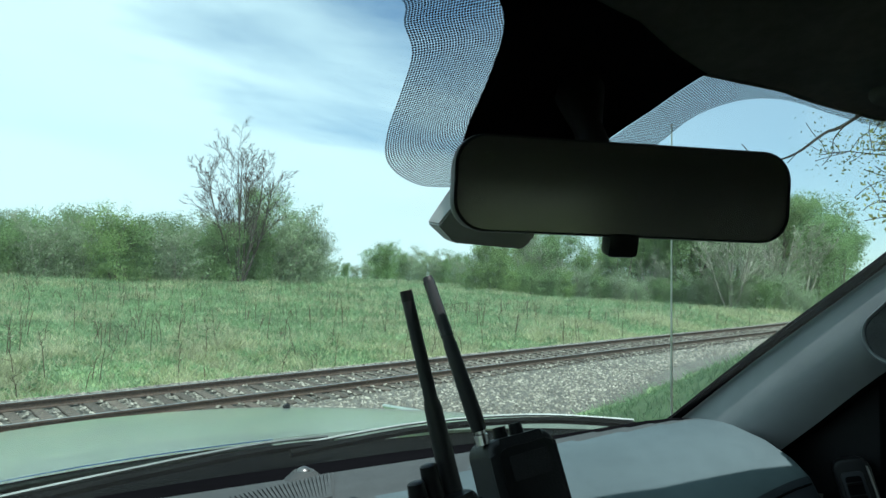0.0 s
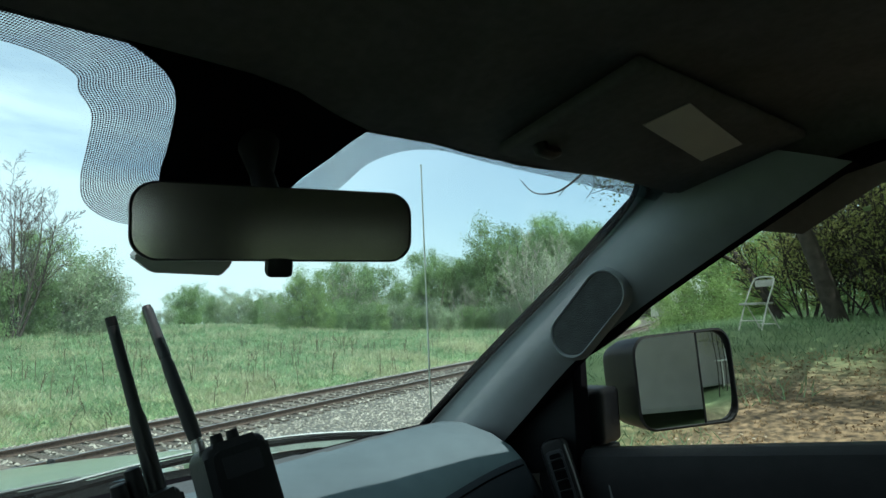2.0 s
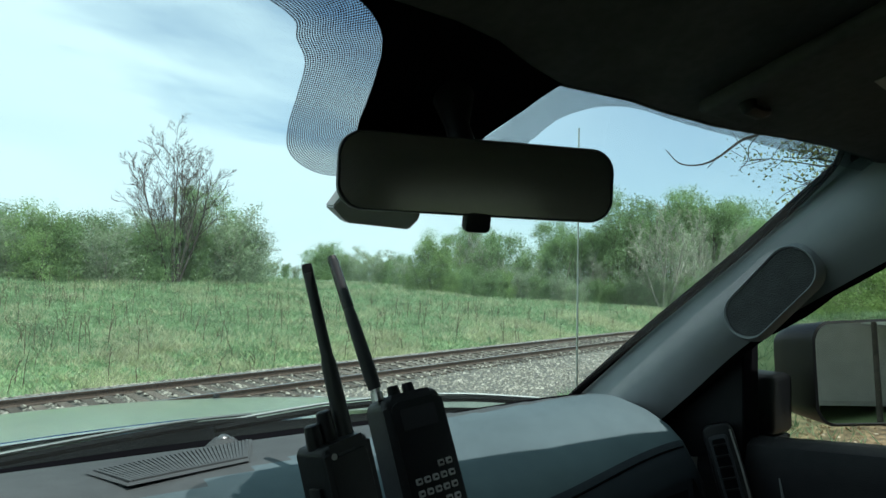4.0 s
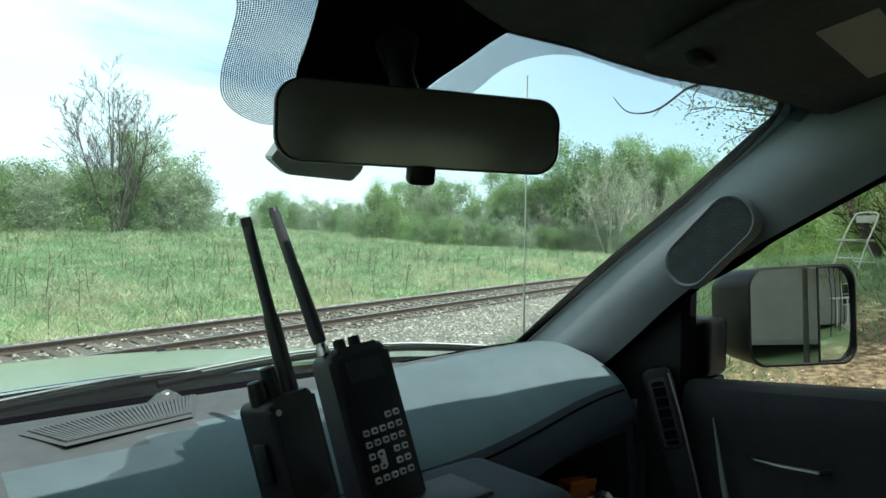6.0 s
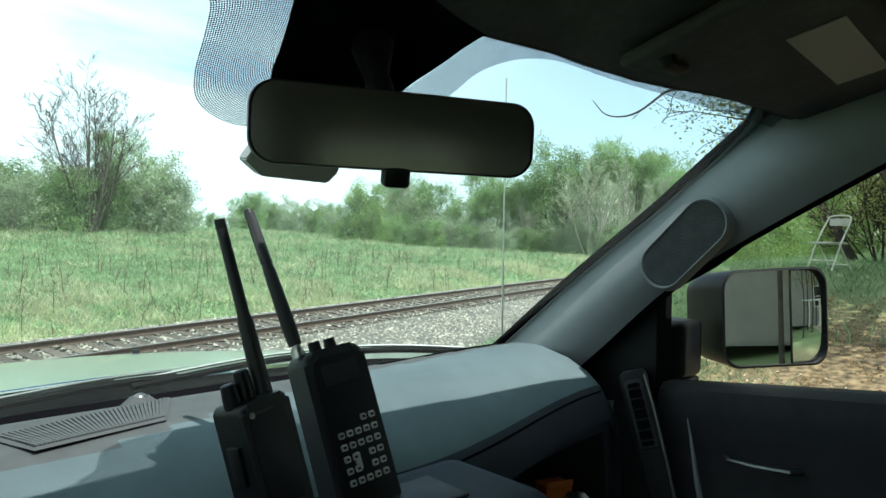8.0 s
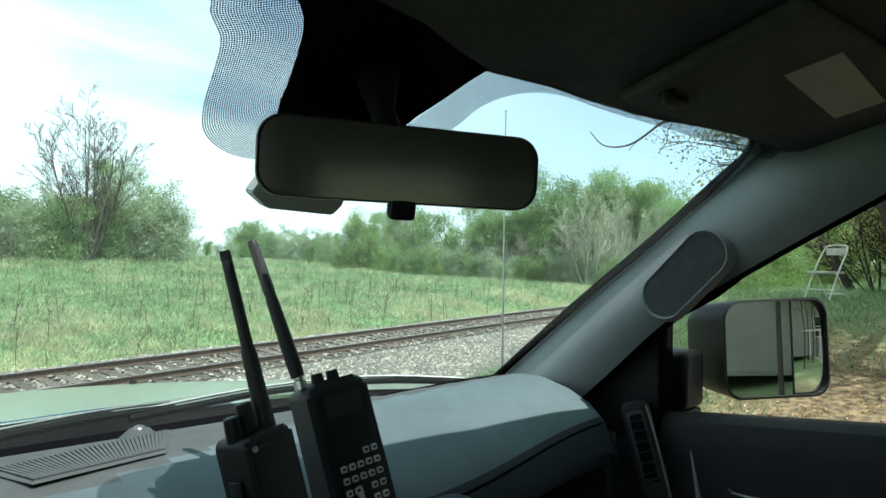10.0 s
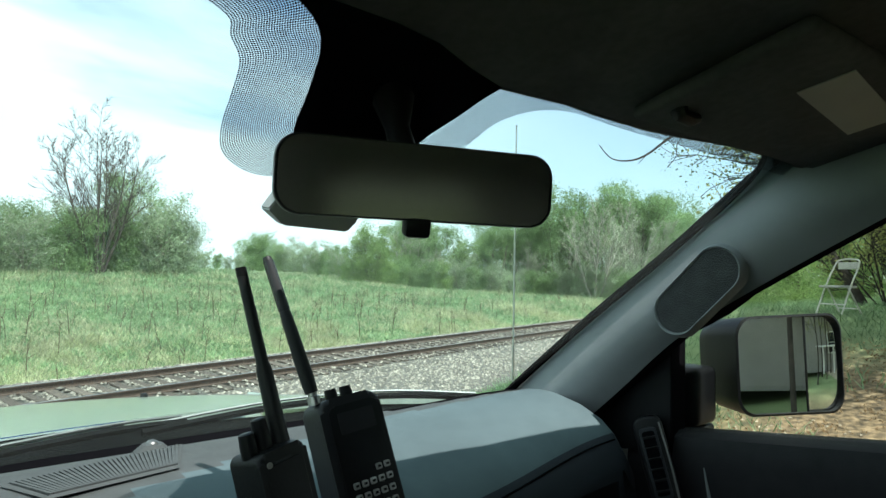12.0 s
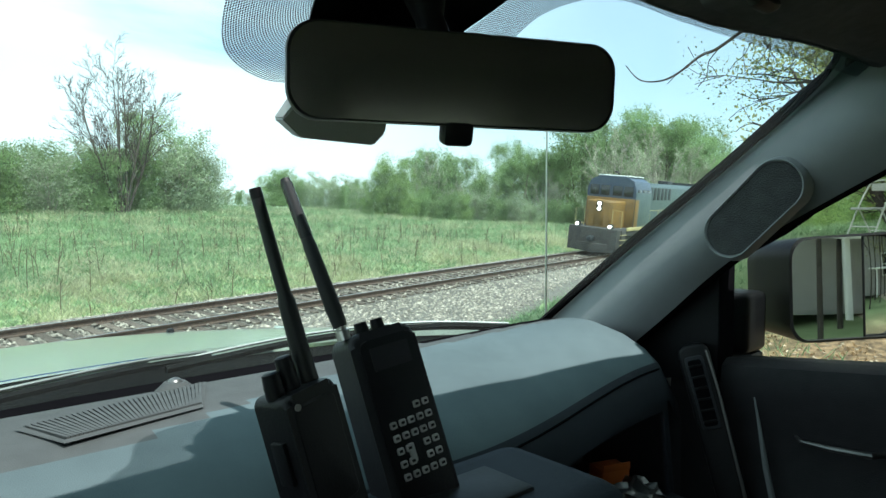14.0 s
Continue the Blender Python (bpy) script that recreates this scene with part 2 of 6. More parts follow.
M["ballast"] = mat("ballast_stone", (0.30, 0.27, 0.23), 0.9, color2=(0.12, 0.105, 0.09), scale=9, amount=0.9, island=0.65, bump=0.4)
M["ballast_bed"] = mat("ballast_bed", (0.15, 0.14, 0.125), 0.95, color2=(0.06, 0.053, 0.045), scale=14, amount=1.0, big=0.8, bump=1.0)
M["pebble"] = mat("pebble_stone", (0.42, 0.36, 0.28), 0.9, color2=(0.22, 0.16, 0.10), scale=14, amount=0.8, island=0.5)
M["rail"] = mat("rail_rust", (0.10, 0.065, 0.05), 0.75, 0.3, color2=(0.05, 0.035, 0.03), scale=18, amount=0.9, bump=0.3)
M["railhead"] = mat("rail_head", (0.30, 0.28, 0.26), 0.3, 0.9, scale=25, amount=0.5)
M["tie"] = mat("tie_wood", (0.115, 0.09, 0.072), 0.9, color2=(0.06, 0.047, 0.04), scale=12, amount=1.0, bump=0.6, random=0.3)
M["grass"] = leaf_mat("meadow_grass", (0.29, 0.40, 0.235), (0.17, 0.26, 0.13), 0.45, 0.32)
M["straw"] = leaf_mat("dry_straw", (0.50, 0.49, 0.33), (0.36, 0.39, 0.22))
M["weed"] = mat("weed_stalk", (0.10, 0.075, 0.045), 0.9, scale=5, island=0.3)
M["bark"] = mat("bark", (0.17, 0.145, 0.12), 0.95, color2=(0.08, 0.068, 0.055), scale=6, amount=1.0, bump=0.8)
M["bark_dark"] = mat("bark_dark", (0.06, 0.05, 0.042), 0.95, color2=(0.03, 0.025, 0.02), scale=6, amount=1.0, bump=0.8)
M["bark_pale"] = mat("bark_pale", (0.40, 0.37, 0.32), 0.95, color2=(0.24, 0.215, 0.185), scale=5, amount=1.0, bump=0.6)
M["leaf_a"] = leaf_mat("spring_leaf", (0.254, 0.361, 0.172), (0.180, 0.271, 0.115))
M["leaf_b"] = leaf_mat("bright_leaf", (0.295, 0.410, 0.172), (0.230, 0.336, 0.123))
M["leaf_c"] = leaf_mat("pale_leaf", (0.328, 0.394, 0.262), (0.254, 0.328, 0.189))
M["leaf_d"] = leaf_mat("olive_leaf", (0.36, 0.38, 0.15), (0.25, 0.26, 0.10))
M["litter"] = leaf_mat("fallen_leaf", (0.44, 0.31, 0.18), (0.17, 0.11, 0.065))
M["bark_mid"] = mat("bark_mid", (0.095, 0.080, 0.068), 0.95, color2=(0.05, 0.043, 0.037), scale=6, amount=1.0, bump=0.6)
M["leaf_forb"] = leaf_mat("weed_leaf", (0.20, 0.29, 0.15), (0.13, 0.20, 0.10))
M["bud"] = leaf_mat("bud_leaf", (0.27, 0.24, 0.16), (0.20, 0.17, 0.12))
M["leaf_dark"] = leaf_mat("shade_leaf", (0.17, 0.22, 0.09), (0.11, 0.155, 0.06))


def ground_mat():
    """Soil under meadow, shaded lawn and leaf litter, by the lie of the land."""
    m = mat("ground_soil", (0.21, 0.28, 0.13), 0.95, color2=(0.14, 0.20, 0.08), scale=1.3, amount=1.0, big=0.12, bump=0.8, bump_scale=7)
    n, l = m.node_tree.nodes, m.node_tree.links
    p = n["Principled BSDF"]
    hsv_out = p.inputs["Base Color"].links[0].from_socket
    at = n.new("ShaderNodeAttribute"); at.attribute_name = "litter"
    nz = n.new("ShaderNodeTexNoise"); nz.inputs["Scale"].default_value, nz.inputs["Detail"].default_value = 13.0, 10
    co = n.new("ShaderNodeTexCoord"); l.new(co.outputs["Object"], nz.inputs["Vector"])
    cr = n.new("ShaderNodeValToRGB")
    cr.color_ramp.elements[0].position, cr.color_ramp.elements[0].color = 0.36, (0.07, 0.05, 0.03, 1)
    cr.color_ramp.elements[1].position, cr.color_ramp.elements[1].color = 0.66, (0.29, 0.20, 0.115, 1)
    l.new(nz.outputs["Fac"], cr.inputs[0])
    mx = n.new("ShaderNodeMix"); mx.data_type = "RGBA"
    l.new(at.outputs["Fac"], mx.inputs["Factor"]); l.new(hsv_out, mx.inputs["A"]); l.new(cr.outputs[0], mx.inputs["B"])
    l.new(mx.outputs["Result"], p.inputs["Base Color"])
    return m


M["ground"] = ground_mat()


# ---- mesh helpers ----
def link_mesh(name, bm, material, parent=None, smooth=True, angle=None):
    me = bpy.data.meshes.new(name)
    bmesh.ops.recalc_face_normals(bm, faces=bm.faces)
    bm.to_mesh(me)
    bm.free()
    for m in (material if isinstance(material, (list, tuple)) else [material]):
        me.materials.append(m)
    if smooth:
        me.shade_smooth()
        if angle:
            me.set_sharp_from_angle(angle=radians(angle))
    ob = new(name, me)
    if parent:
        ob.parent = parent
    return ob


def part(name, bm, material, parent, label="", smooth=True, angle=35):
    ob = link_mesh(name, bm, material, parent, smooth, angle)
    if label:
        tagged(ob, label)
    return ob


def thing(name, label, category, at=None, group="", kind=""):
    ob = new(name)
    ob.empty_display_size = 0.1
    if at is not None:
        ob.matrix_basis = at
    return tagged(ob, label, category, group, kind)


def raw(name, verts, faces, material, parent=None, smooth=False):
    me = bpy.data.meshes.new(name)
    me.from_pydata([tuple(v) for v in verts], [], faces)
    me.update()
    me.materials.append(material)
    if smooth:
        me.shade_smooth()
    ob = new(name, me)
    if parent:
        ob.parent = parent
    return ob


def add_box(bm, lo, hi, bevel=0.0, m=None, segments=2):
    r = bmesh.ops.create_cube(bm, size=1)
    vs = r["verts"]
    c = [(a + b) / 2 for a, b in zip(lo, hi)]
    s = [b - a for a, b in zip(lo, hi)]
    for v in vs:
        v.co = Vector((c[0] + v.co.x * s[0], c[1] + v.co.y * s[1], c[2] + v.co.z * s[2]))
    if bevel:
        es = {e for v in vs for e in v.link_edges}
        g = bmesh.ops.bevel(bm, geom=list(es), offset=bevel, segments=segments, profile=0.5, affect="EDGES")
        vs = list({v for f in g["faces"] for v in f.verts} | {v for v in vs if v.is_valid})
    if m is not None:
        bmesh.ops.transform(bm, matrix=m, verts=vs)
    return vs


def box(lo, hi, bevel=0.0, m=None, segments=2):
    bm = bmesh.new()
    add_box(bm, lo, hi, bevel, m, segments)
    return bm


def add_tube(bm, pts, radii, sides=8, caps=True):
    """A tube along points, with a radius at each."""
    rings = []
    n = len(pts)
    pts = [Vector(p) for p in pts]
    for i, p in enumerate(pts):
        d = (pts[min(i + 1, n - 1)] - pts[max(i - 1, 0)]).normalized()
        a = d.orthogonal().normalized() if i == 0 else (a - d * a.dot(d)).normalized()
        b = d.cross(a)
        rings.append([bm.verts.new(p + (a * math.cos(2 * math.pi * k / sides) + b * math.sin(2 * math.pi * k / sides)) * radii[i]) for k in range(sides)])
    for r0, r1 in zip(rings, rings[1:]):
        for k in range(sides):
            bm.faces.new((r0[k], r0[(k + 1) % sides], r1[(k + 1) % sides], r1[k]))
    if caps:
        bm.faces.new(rings[0][::-1]); bm.faces.new(rings[-1])
    return bm


def tube(pts, radii, sides=8, caps=True):
    return add_tube(bmesh.new(), pts, radii if isinstance(radii, (list, tuple)) else [radii] * len(pts), sides, caps)


def loft(rows, closed_u=False, thick=0.0):
    """A sheet through rows of points; thick gives it depth along its normals."""
    bm = bmesh.new()
    vs = [[bm.verts.new(p) for p in row] for row in rows]
    nu = len(rows[0])
    for a, b in zip(vs, vs[1:]):
        for k in range(nu if closed_u else nu - 1):
            bm.faces.new((a[k], a[(k + 1) % nu], b[(k + 1) % nu], b[k]))
    if thick:
        bmesh.ops.recalc_face_normals(bm, faces=bm.faces)
        bmesh.ops.solidify(bm, geom=bm.faces[:], thickness=thick)
    return bm


def prism(outline, z0, z1, bevel=0.0, m=None):
    """A flat outline in x, y raised from z0 to z1."""
    bm = bmesh.new()
    lo = [bm.verts.new((x, y, z0)) for x, y in outline]
    hi = [bm.verts.new((x, y, z1)) for x, y in outline]
    n = len(lo)
    bm.faces.new(lo[::-1])
    top = bm.faces.new(hi)
    for k in range(n):
        bm.faces.new((lo[k], lo[(k + 1) % n], hi[(k + 1) % n], hi[k]))
    if bevel:
        bmesh.ops.bevel(bm, geom=list(top.edges), offset=bevel, segments=3, profile=0.5, affect="EDGES")
    if m is not None:
        bmesh.ops.transform(bm, matrix=m, verts=bm.verts[:])
    return bm


def rounded(w, h, r, n=6, cx=0.0, cy=0.0):
    """Outline of a rectangle with round corners."""
    out = []
    for sx, sy, a0 in ((1, 1, 0), (-1, 1, 90), (-1, -1, 180), (1, -1, 270)):
        for k in range(n + 1):
            a = radians(a0 + 90 * k / n)
            out.append((cx + sx * (w / 2 - r) + r * math.cos(a), cy + sy * (h / 2 - r) + r * math.sin(a)))
    return out


# ---- the lie of the land ----
def track_y(x):
    return 15.75 + 0.25 * x - 0.0004 * x * x + 0.0020 * max(0.0, x - 35) ** 2


def track_slope(x):
    return 0.25 - 0.0008 * x + 0.0040 * max(0.0, x - 35)


def smooth_step(a, b, v):
    t = min(1, max(0, (v - a) / (b - a)))
    return t * t * (3 - 2 * t)


def ground_z(x, y):
    s = track_slope(x)
    d = (y - track_y(x)) / math.hypot(1, s)
    if d < 0:
        z = -1.62 * smooth_step(-13, -5.6, d)
        bank = smooth_step(2.0, 13.0, x) * (1 - smooth_step(5.0, 13.0, y)) * smooth_step(-60, -5, y)
        z += 1.25 * bank
    else:
        z = -1.62 + 0.67 * smooth_step(3.5, 9, d) + 3.9 * smooth_step(6, 75, d) * (0.65 + 0.35 * smooth_step(70, 5, x)) + 0.5 * smooth_step(80, 400, d)
    far = math.hypot(x, y)
    amp = 0.06 if abs(d) > 4.5 else 0.02
    z += amp * noise.noise(Vector((x * 0.5, y * 0.5, 0))) + 0.12 * min(1, far / 60) * noise.noise(Vector((x * 0.07, y * 0.07, 3)))
    return z


def build_ground():
    def axis(lo, hi, fine, steps):
        a = [v for v in np.arange(-fine, fine + 0.01, steps)]
        g, v = steps, fine
        while v < hi:
            g *= 1.18
            v += g
            a.append(v)
        g, v = steps, -fine
        while v > lo:
            g *= 1.18
            v -= g
            a.insert(0, v)
        return a
    xs = [v + 20 for v in axis(-3000, 3000, 30, 0.75)]
    ys = [v + 18 for v in axis(-3000, 3000, 26, 0.75)]
    verts, faces = [], []
    for y in ys:
        for x in xs:
            verts.append((x, y, ground_z(x, y)))
    nx = len(xs)
    for j in range(len(ys) - 1):
        for i in range(nx - 1):
            faces.append((j * nx + i, j * nx + i + 1, (j + 1) * nx + i + 1, (j + 1) * nx + i))
    ob = raw("ground", verts, faces, M["ground"], smooth=True)
    att = ob.data.attributes.new("litter", "FLOAT", "POINT")
    vals = []
    for x, y, z in verts:
        d = (y - track_y(x)) / math.hypot(1, track_slope(x))
        v = (1 - smooth_step(5.5, 9.0, math.hypot(x - 2.5, (y - 1) * 0.9) + 1.2 * noise.noise(Vector((x * 0.6, y * 0.6, 5)))))
        v *= 1 - smooth_step(2.6, 4.2, y)
        vals.append(max(v, 0.5 * (1 - smooth_step(2.0, 4.0, abs(d) + 0.8 * noise.noise(Vector((x * 0.8, y * 0.8, 9)))))))
    att.data.foreach_set("value", vals)
    tagged(ob, "rolling meadow ground, grassy with bare leaf-littered soil", "ground", kind="structure")


build_ground()


# ---- pickup truck ----
CX = 0.06                              # middle of the cab


def glass_y(x, z):
    """The windshield: y at a point of its surface."""
    return 1.10 - 1.35 * (z - 1.5) - 0.22 * (x - CX) ** 2


def on_glass(x, z, inset=0.0):
    return (x, glass_y(x, z) - inset, z - inset * 0.8)


def header_z(x):
    """Lower edge of the headliner along the top of the windshield."""
    u = abs(x - CX)
    return 1.962 - 0.07 * u * u - 0.018 * math.exp(-((x - 0.16) / 0.08) ** 2) - 0.016 * smooth_step(0.15, 0.32, x) + 0.012 * smooth_step(0.38, 0.64, x)


def lerp(a, b, t):
    return tuple(p + (q - p) * t for p, q in zip(a, b))


def spline(points, n):
    """Points evenly by parameter along a Catmull-Rom curve."""
    p = [Vector(points[0])] + [Vector(q) for q in points] + [Vector(points[-1])]
    out = []
    segs = len(points) - 1
    for i in range(n + 1):
        v = i / n * segs
        k = min(int(v), segs - 1)
        t = v - k
        a, b, c, d = p[k:k + 4]
        out.append(0.5 * ((2 * b) + (c - a) * t + (2 * a - 5 * b + 4 * c - d) * t * t + (3 * b - a - 3 * c + d) * t ** 3))
    return out


def mirrored(p):
    return (2 * CX - p[0], p[1], p[2])


DASH_PROFILE = ((1.17, 1.470), (1.08, 1.500), (1.0, 1.512), (0.972, 1.518), (0.964, 1.519), (0.945, 1.5208), (0.93, 1.522), (0.915, 1.5226), (0.90, 1.5232), (0.885, 1.5238), (0.87, 1.5243), (0.855, 1.524), (0.84, 1.5235), (0.825, 1.5226), (0.81, 1.521), (0.79, 1.518), (0.735, 1.505), (0.69, 1.485), (0.66, 1.462), (0.642, 1.435), (0.634, 1.40))


def dash_point(x, k):
    y, z = DASH_PROFILE[k]
    s = smooth_step(0.22, 0.70, x)
    near = k / (len(DASH_PROFILE) - 1)
    y += 0.055 * s * near
    z += 0.028 * s * near
    end = smooth_step(0.685, 0.722, x)
    z -= 0.03 * end * end
    y = min(y, glass_y(x, z) - 0.015)
    return (x, y, z)


def dots_along(ob, rows):
    """Lay the dots' rows along a band: distance along it, and from its outer edge."""
    uv = ob.data.uv_layers.new(name="band")
    nu = len(rows[0])
    run, at = [0.0], []
    for a, b in zip(rows, rows[1:]):
        run.append(run[-1] + (Vector(a[nu // 2]) - Vector(b[nu // 2])).length)
    for k, row in enumerate(rows):
        w = (Vector(row[0]) - Vector(row[-1])).length
        at += [(run[k], w * i / (nu - 1)) for i in range(nu)]
    for lp in ob.data.loops:
        uv.data[lp.index].uv = at[lp.vertex_index]


def build_truck():
    truck = thing("pickup_truck", "parked silver-green pickup truck with grey cab interior", "pickup truck")
    # windshield with its black printed border
    rows = [[on_glass(CX - 0.72 + 1.44 * i / 24, 1.43 + 0.6 * j / 8) for i in range(25)] for j in range(9)]
    shield = part("windshield", loft(rows, thick=0.005), M["glass"], truck, "clear green-tinted windshield with black dotted border")
    shield.visible_shadow = False
    def flat_spline(points):
        return [(p.x, p.y) for p in spline([(x, z, 0) for x, z in points], 60)]
    # black print behind the mirror
    cut = [(1.853, -0.005, 0.08), (1.875, -0.018, 0.10), (1.894, -0.027, 0.115), (1.903, -0.029, 0.121), (1.92, -0.034, 0.137), (1.938, -0.042, 0.152), (1.95, -0.055, 0.17), (1.96, -0.085, 0.22), (1.975, -0.16, 0.34)]
    rows = [[on_glass(a + (b - a) * i / 10, z, 0.0035) for i in range(11)] for z, a, b in spline(cut, 40)]
    part("printed_patch", loft(rows), M["frit"], shield)
    left = [((-0.005, 1.852), (-0.003, 1.858)), ((-0.034, 1.851), (-0.013, 1.866)), ((-0.060, 1.856), (-0.02, 1.88)), ((-0.080, 1.866), (-0.026, 1.893)), ((-0.090, 1.882), (-0.03, 1.908)), ((-0.095, 1.903), (-0.035, 1.922)), ((-0.101, 1.921), (-0.042, 1.938)), ((-0.116, 1.932), (-0.055, 1.95)), ((-0.125, 1.941), (-0.085, 1.961)), ((-0.165, 1.947), (-0.14, 1.97)), ((-0.25, 1.944), (-0.24, 1.975)), ((-0.42, 1.93), (-0.42, 1.975)), ((-0.6, 1.905), (-0.6, 1.97))]
    rows = [[on_glass(*lerp(a, b, i / 6), 0.004) for i in range(7)] for a, b in zip(flat_spline([p for p, q in left]), flat_spline([q for p, q in left]))]
    dots_along(part("dotted_band", loft(rows), M["frit_dots"], shield), rows)
    right = [((0.08, 1.853), (0.145, 1.86)), ((0.10, 1.876), (0.16, 1.88)), ((0.12, 1.901), (0.176, 1.903)), ((0.137, 1.92), (0.184, 1.918)), ((0.152, 1.938), (0.2, 1.929)), ((0.17, 1.95), (0.229, 1.938)), ((0.22, 1.962), (0.275, 1.942)), ((0.36, 1.965), (0.36, 1.938)), ((0.5, 1.96), (0.5, 1.932)), ((0.72, 1.95), (0.72, 1.918))]
    rows = [[on_glass(*lerp(a, b, i / 6), 0.004) for i in range(7)] for a, b in zip(flat_spline([p for p, q in right]), flat_spline([q for p, q in right]))]
    dots_along(part("dotted_band", loft(rows), M["frit_dots"], shield), rows)
    for sgn in (-1, 1):
        rows = [[on_glass(CX + sgn * (0.668 + 0.02 * j / 5 + w), 1.46 + 0.5 * j / 5, 0.003) for w in (0.0, 0.07)] for j in range(6)]
        part("printed_edge", loft(rows), M["frit"], shield)
    rows = [[on_glass(CX - 0.7 + 1.4 * i / 20, z, 0.003) for i in range(21)] for z in (1.44, 1.490)]
    part("printed_edge", loft(rows), M["frit"], shield)

    # headliner: from the glass back over the seats, turned down at the sides
    rows = []
    for i in range(33):
        x = CX - 0.80 + 1.60 * i / 32
        u = abs(x - CX)
        drop = 0.10 * smooth_step(0.60, 0.80, u) ** 1.5
        hz = header_z(x)
        gy = glass_y(x, hz)
        row = [(x, gy - 0.006, hz + 0.02), (x, gy - 0.004, hz), (x, gy - 0.04, hz + 0.006 - drop * 0.5), (x, gy - 0.14, hz + 0.036 - drop), (x, 0.15, 2.012 - drop), (x, -0.2, 2.02 - drop), (x, -0.9, 2.02 - drop), (x, -1.35, 1.99 - drop)]
        rows.append(row)
    part("headliner", loft(rows, thick=-0.02), M["liner"], truck, "dark grey woven headliner")
    # roof skin above it
    rows = [[(CX - 0.82 + 1.64 * i / 12, y, z - 0.07 * abs((i - 6) / 6) ** 4) for i in range(13)] for y, z in ((0.462, 1.985), (0.36, 2.035), (0.1, 2.075), (-0.9, 2.08), (-1.45, 2.03))]
    part("roof", loft(rows, thick=0.01), M["paint"], truck)

    # sun visor, folded up over the passenger's side
    vm = pose(0.51, 0.325, 1.956, -14, 1.5, -6)
    visor = part("sun_visor", box((-0.205, -0.10, -0.008), (0.205, 0.10, 0.008), 0.007, vm, 3), M["liner"], truck, "folded grey cloth sun visor")
    part("visor_label", box((-0.098, -0.028, -0.0095), (0.098, 0.028, -0.0082), 0.0, vm @ pose(0.012, -0.036, 0, 0, 0, 9)), M["label"], visor, "faded pale warning label")
    part("visor_clip", tube([tuple(vm @ Vector(p)) for p in ((-0.175, 0.06, 0.0), (-0.175, 0.06, -0.014), (-0.160, 0.06, -0.016), (-0.145, 0.06, -0.012))], [0.012, 0.009, 0.008, 0.006], 10), M["black"], visor)
    # driver's visor
    part("sun_visor", box((-0.19, -0.095, -0.008), (0.19, 0.095, 0.008), 0.007, pose(-0.42, 0.325, 1.956, -14, -1.5, 6), 3), M["liner"], truck)

    # windshield pillars
    for sgn in (1, -1):
        side = (lambda p: p) if sgn > 0 else mirrored
        front = spline([(0.718, 0.985, 1.500), (0.724, 0.80, 1.655), (0.732, 0.62, 1.797), (0.740, 0.455, 1.933), (0.745, 0.34, 1.99)], 20)
        back = spline([(0.735, 0.81, 1.475), (0.735, 0.725, 1.552), (0.732, 0.60, 1.665), (0.727, 0.44, 1.768), (0.725, 0.16, 1.928)], 20)
        rows = []
        for f, b in zip(front, back):
            row = [f + Vector((0.004, 0.012, 0.004))]
            for k in range(9):
                v = k / 8
                p = f.lerp(b, v)
                p.x -= 0.030 * math.sin(math.pi * v ** 1.25)
                row.append(p)
            row += [b + Vector((0.03, -0.004, 0.0)), b + Vector((0.085, 0.03, 0.0))]
            rows.append([side(tuple(p)) for p in row])
        pillar = part("windshield_pillar", loft(rows), [M["pillar"], M["rubber"]], truck, "grey plastic windshield pillar with oval speaker grille")
        for p in pillar.data.polygons:
            p.material_index = 1 if p.index % 11 >= 9 else 0
        # black seal between pillar and glass
        part("pillar_seal", tube([side(tuple(p + Vector((-0.008, 0.004, 0.004)))) for p in front], 0.0075, 6), M["rubber"], pillar)
        # rounded upper corner of the opening
        curve = spline([(0.727, 0.565, 1.845), (0.724, 0.515, 1.886), (0.708, 0.470, 1.922), (0.665, 0.440, 1.945), (0.58, 0.432, 1.955)], 16)
        outer = [Vector((0.742, p.y - 0.012, p.z + 0.012)) if i < 9 else Vector((p.x + 0.02, p.y - 0.012, 1.975)) for i, p in enumerate(curve)]
        part("corner_trim", loft([[side(tuple(p)) for p in curve], [side(tuple(p.lerp(q, 0.5) + Vector((-0.004, -0.012, 0)))) for p, q in zip(curve, outer)], [side(tuple(q)) for q in outer]]), M["pillar"], pillar)
        part("corner_seal", tube([side(tuple(p)) for p in curve], 0.0045, 6), M["rubber"], pillar)
        # oval grille, lying in the inner face
        m = Matrix(((0, 0, -1, 0.697), (-0.705, 0.709, 0, 0.5575), (0.709, 0.705, 0, 1.738), (0, 0, 0, 1)))
        outline = rounded(0.165, 0.070, 0.0345, 10)
        bm = bmesh.new()
        loops = []
        for grow, h in ((1.20, -0.012), (1.13, 0.004), (1.06, 0.008), (1.0, 0.006), (0.97, 0.0)):
            loops.append([bm.verts.new((x * (1 + (grow - 1) * 0.45), y * grow, h)) for x, y in outline])
        for a, b in zip(loops, loops[1:]):
            for k in range(len(a)):
                bm.faces.new((a[k], a[(k + 1) % len(a)], b[(k + 1) % len(a)], b[k]))
        bmesh.ops.transform(bm, matrix=m, verts=bm.verts[:])
        if sgn < 0:
            for v in bm.verts:
                v.co = Vector(mirrored(v.co))
        part("grille_rim", bm, M["pillar"], pillar)
        bm = prism([(x * 0.985, y * 0.975) for x, y in outline], -0.010, 0.0045, 0.002, m)
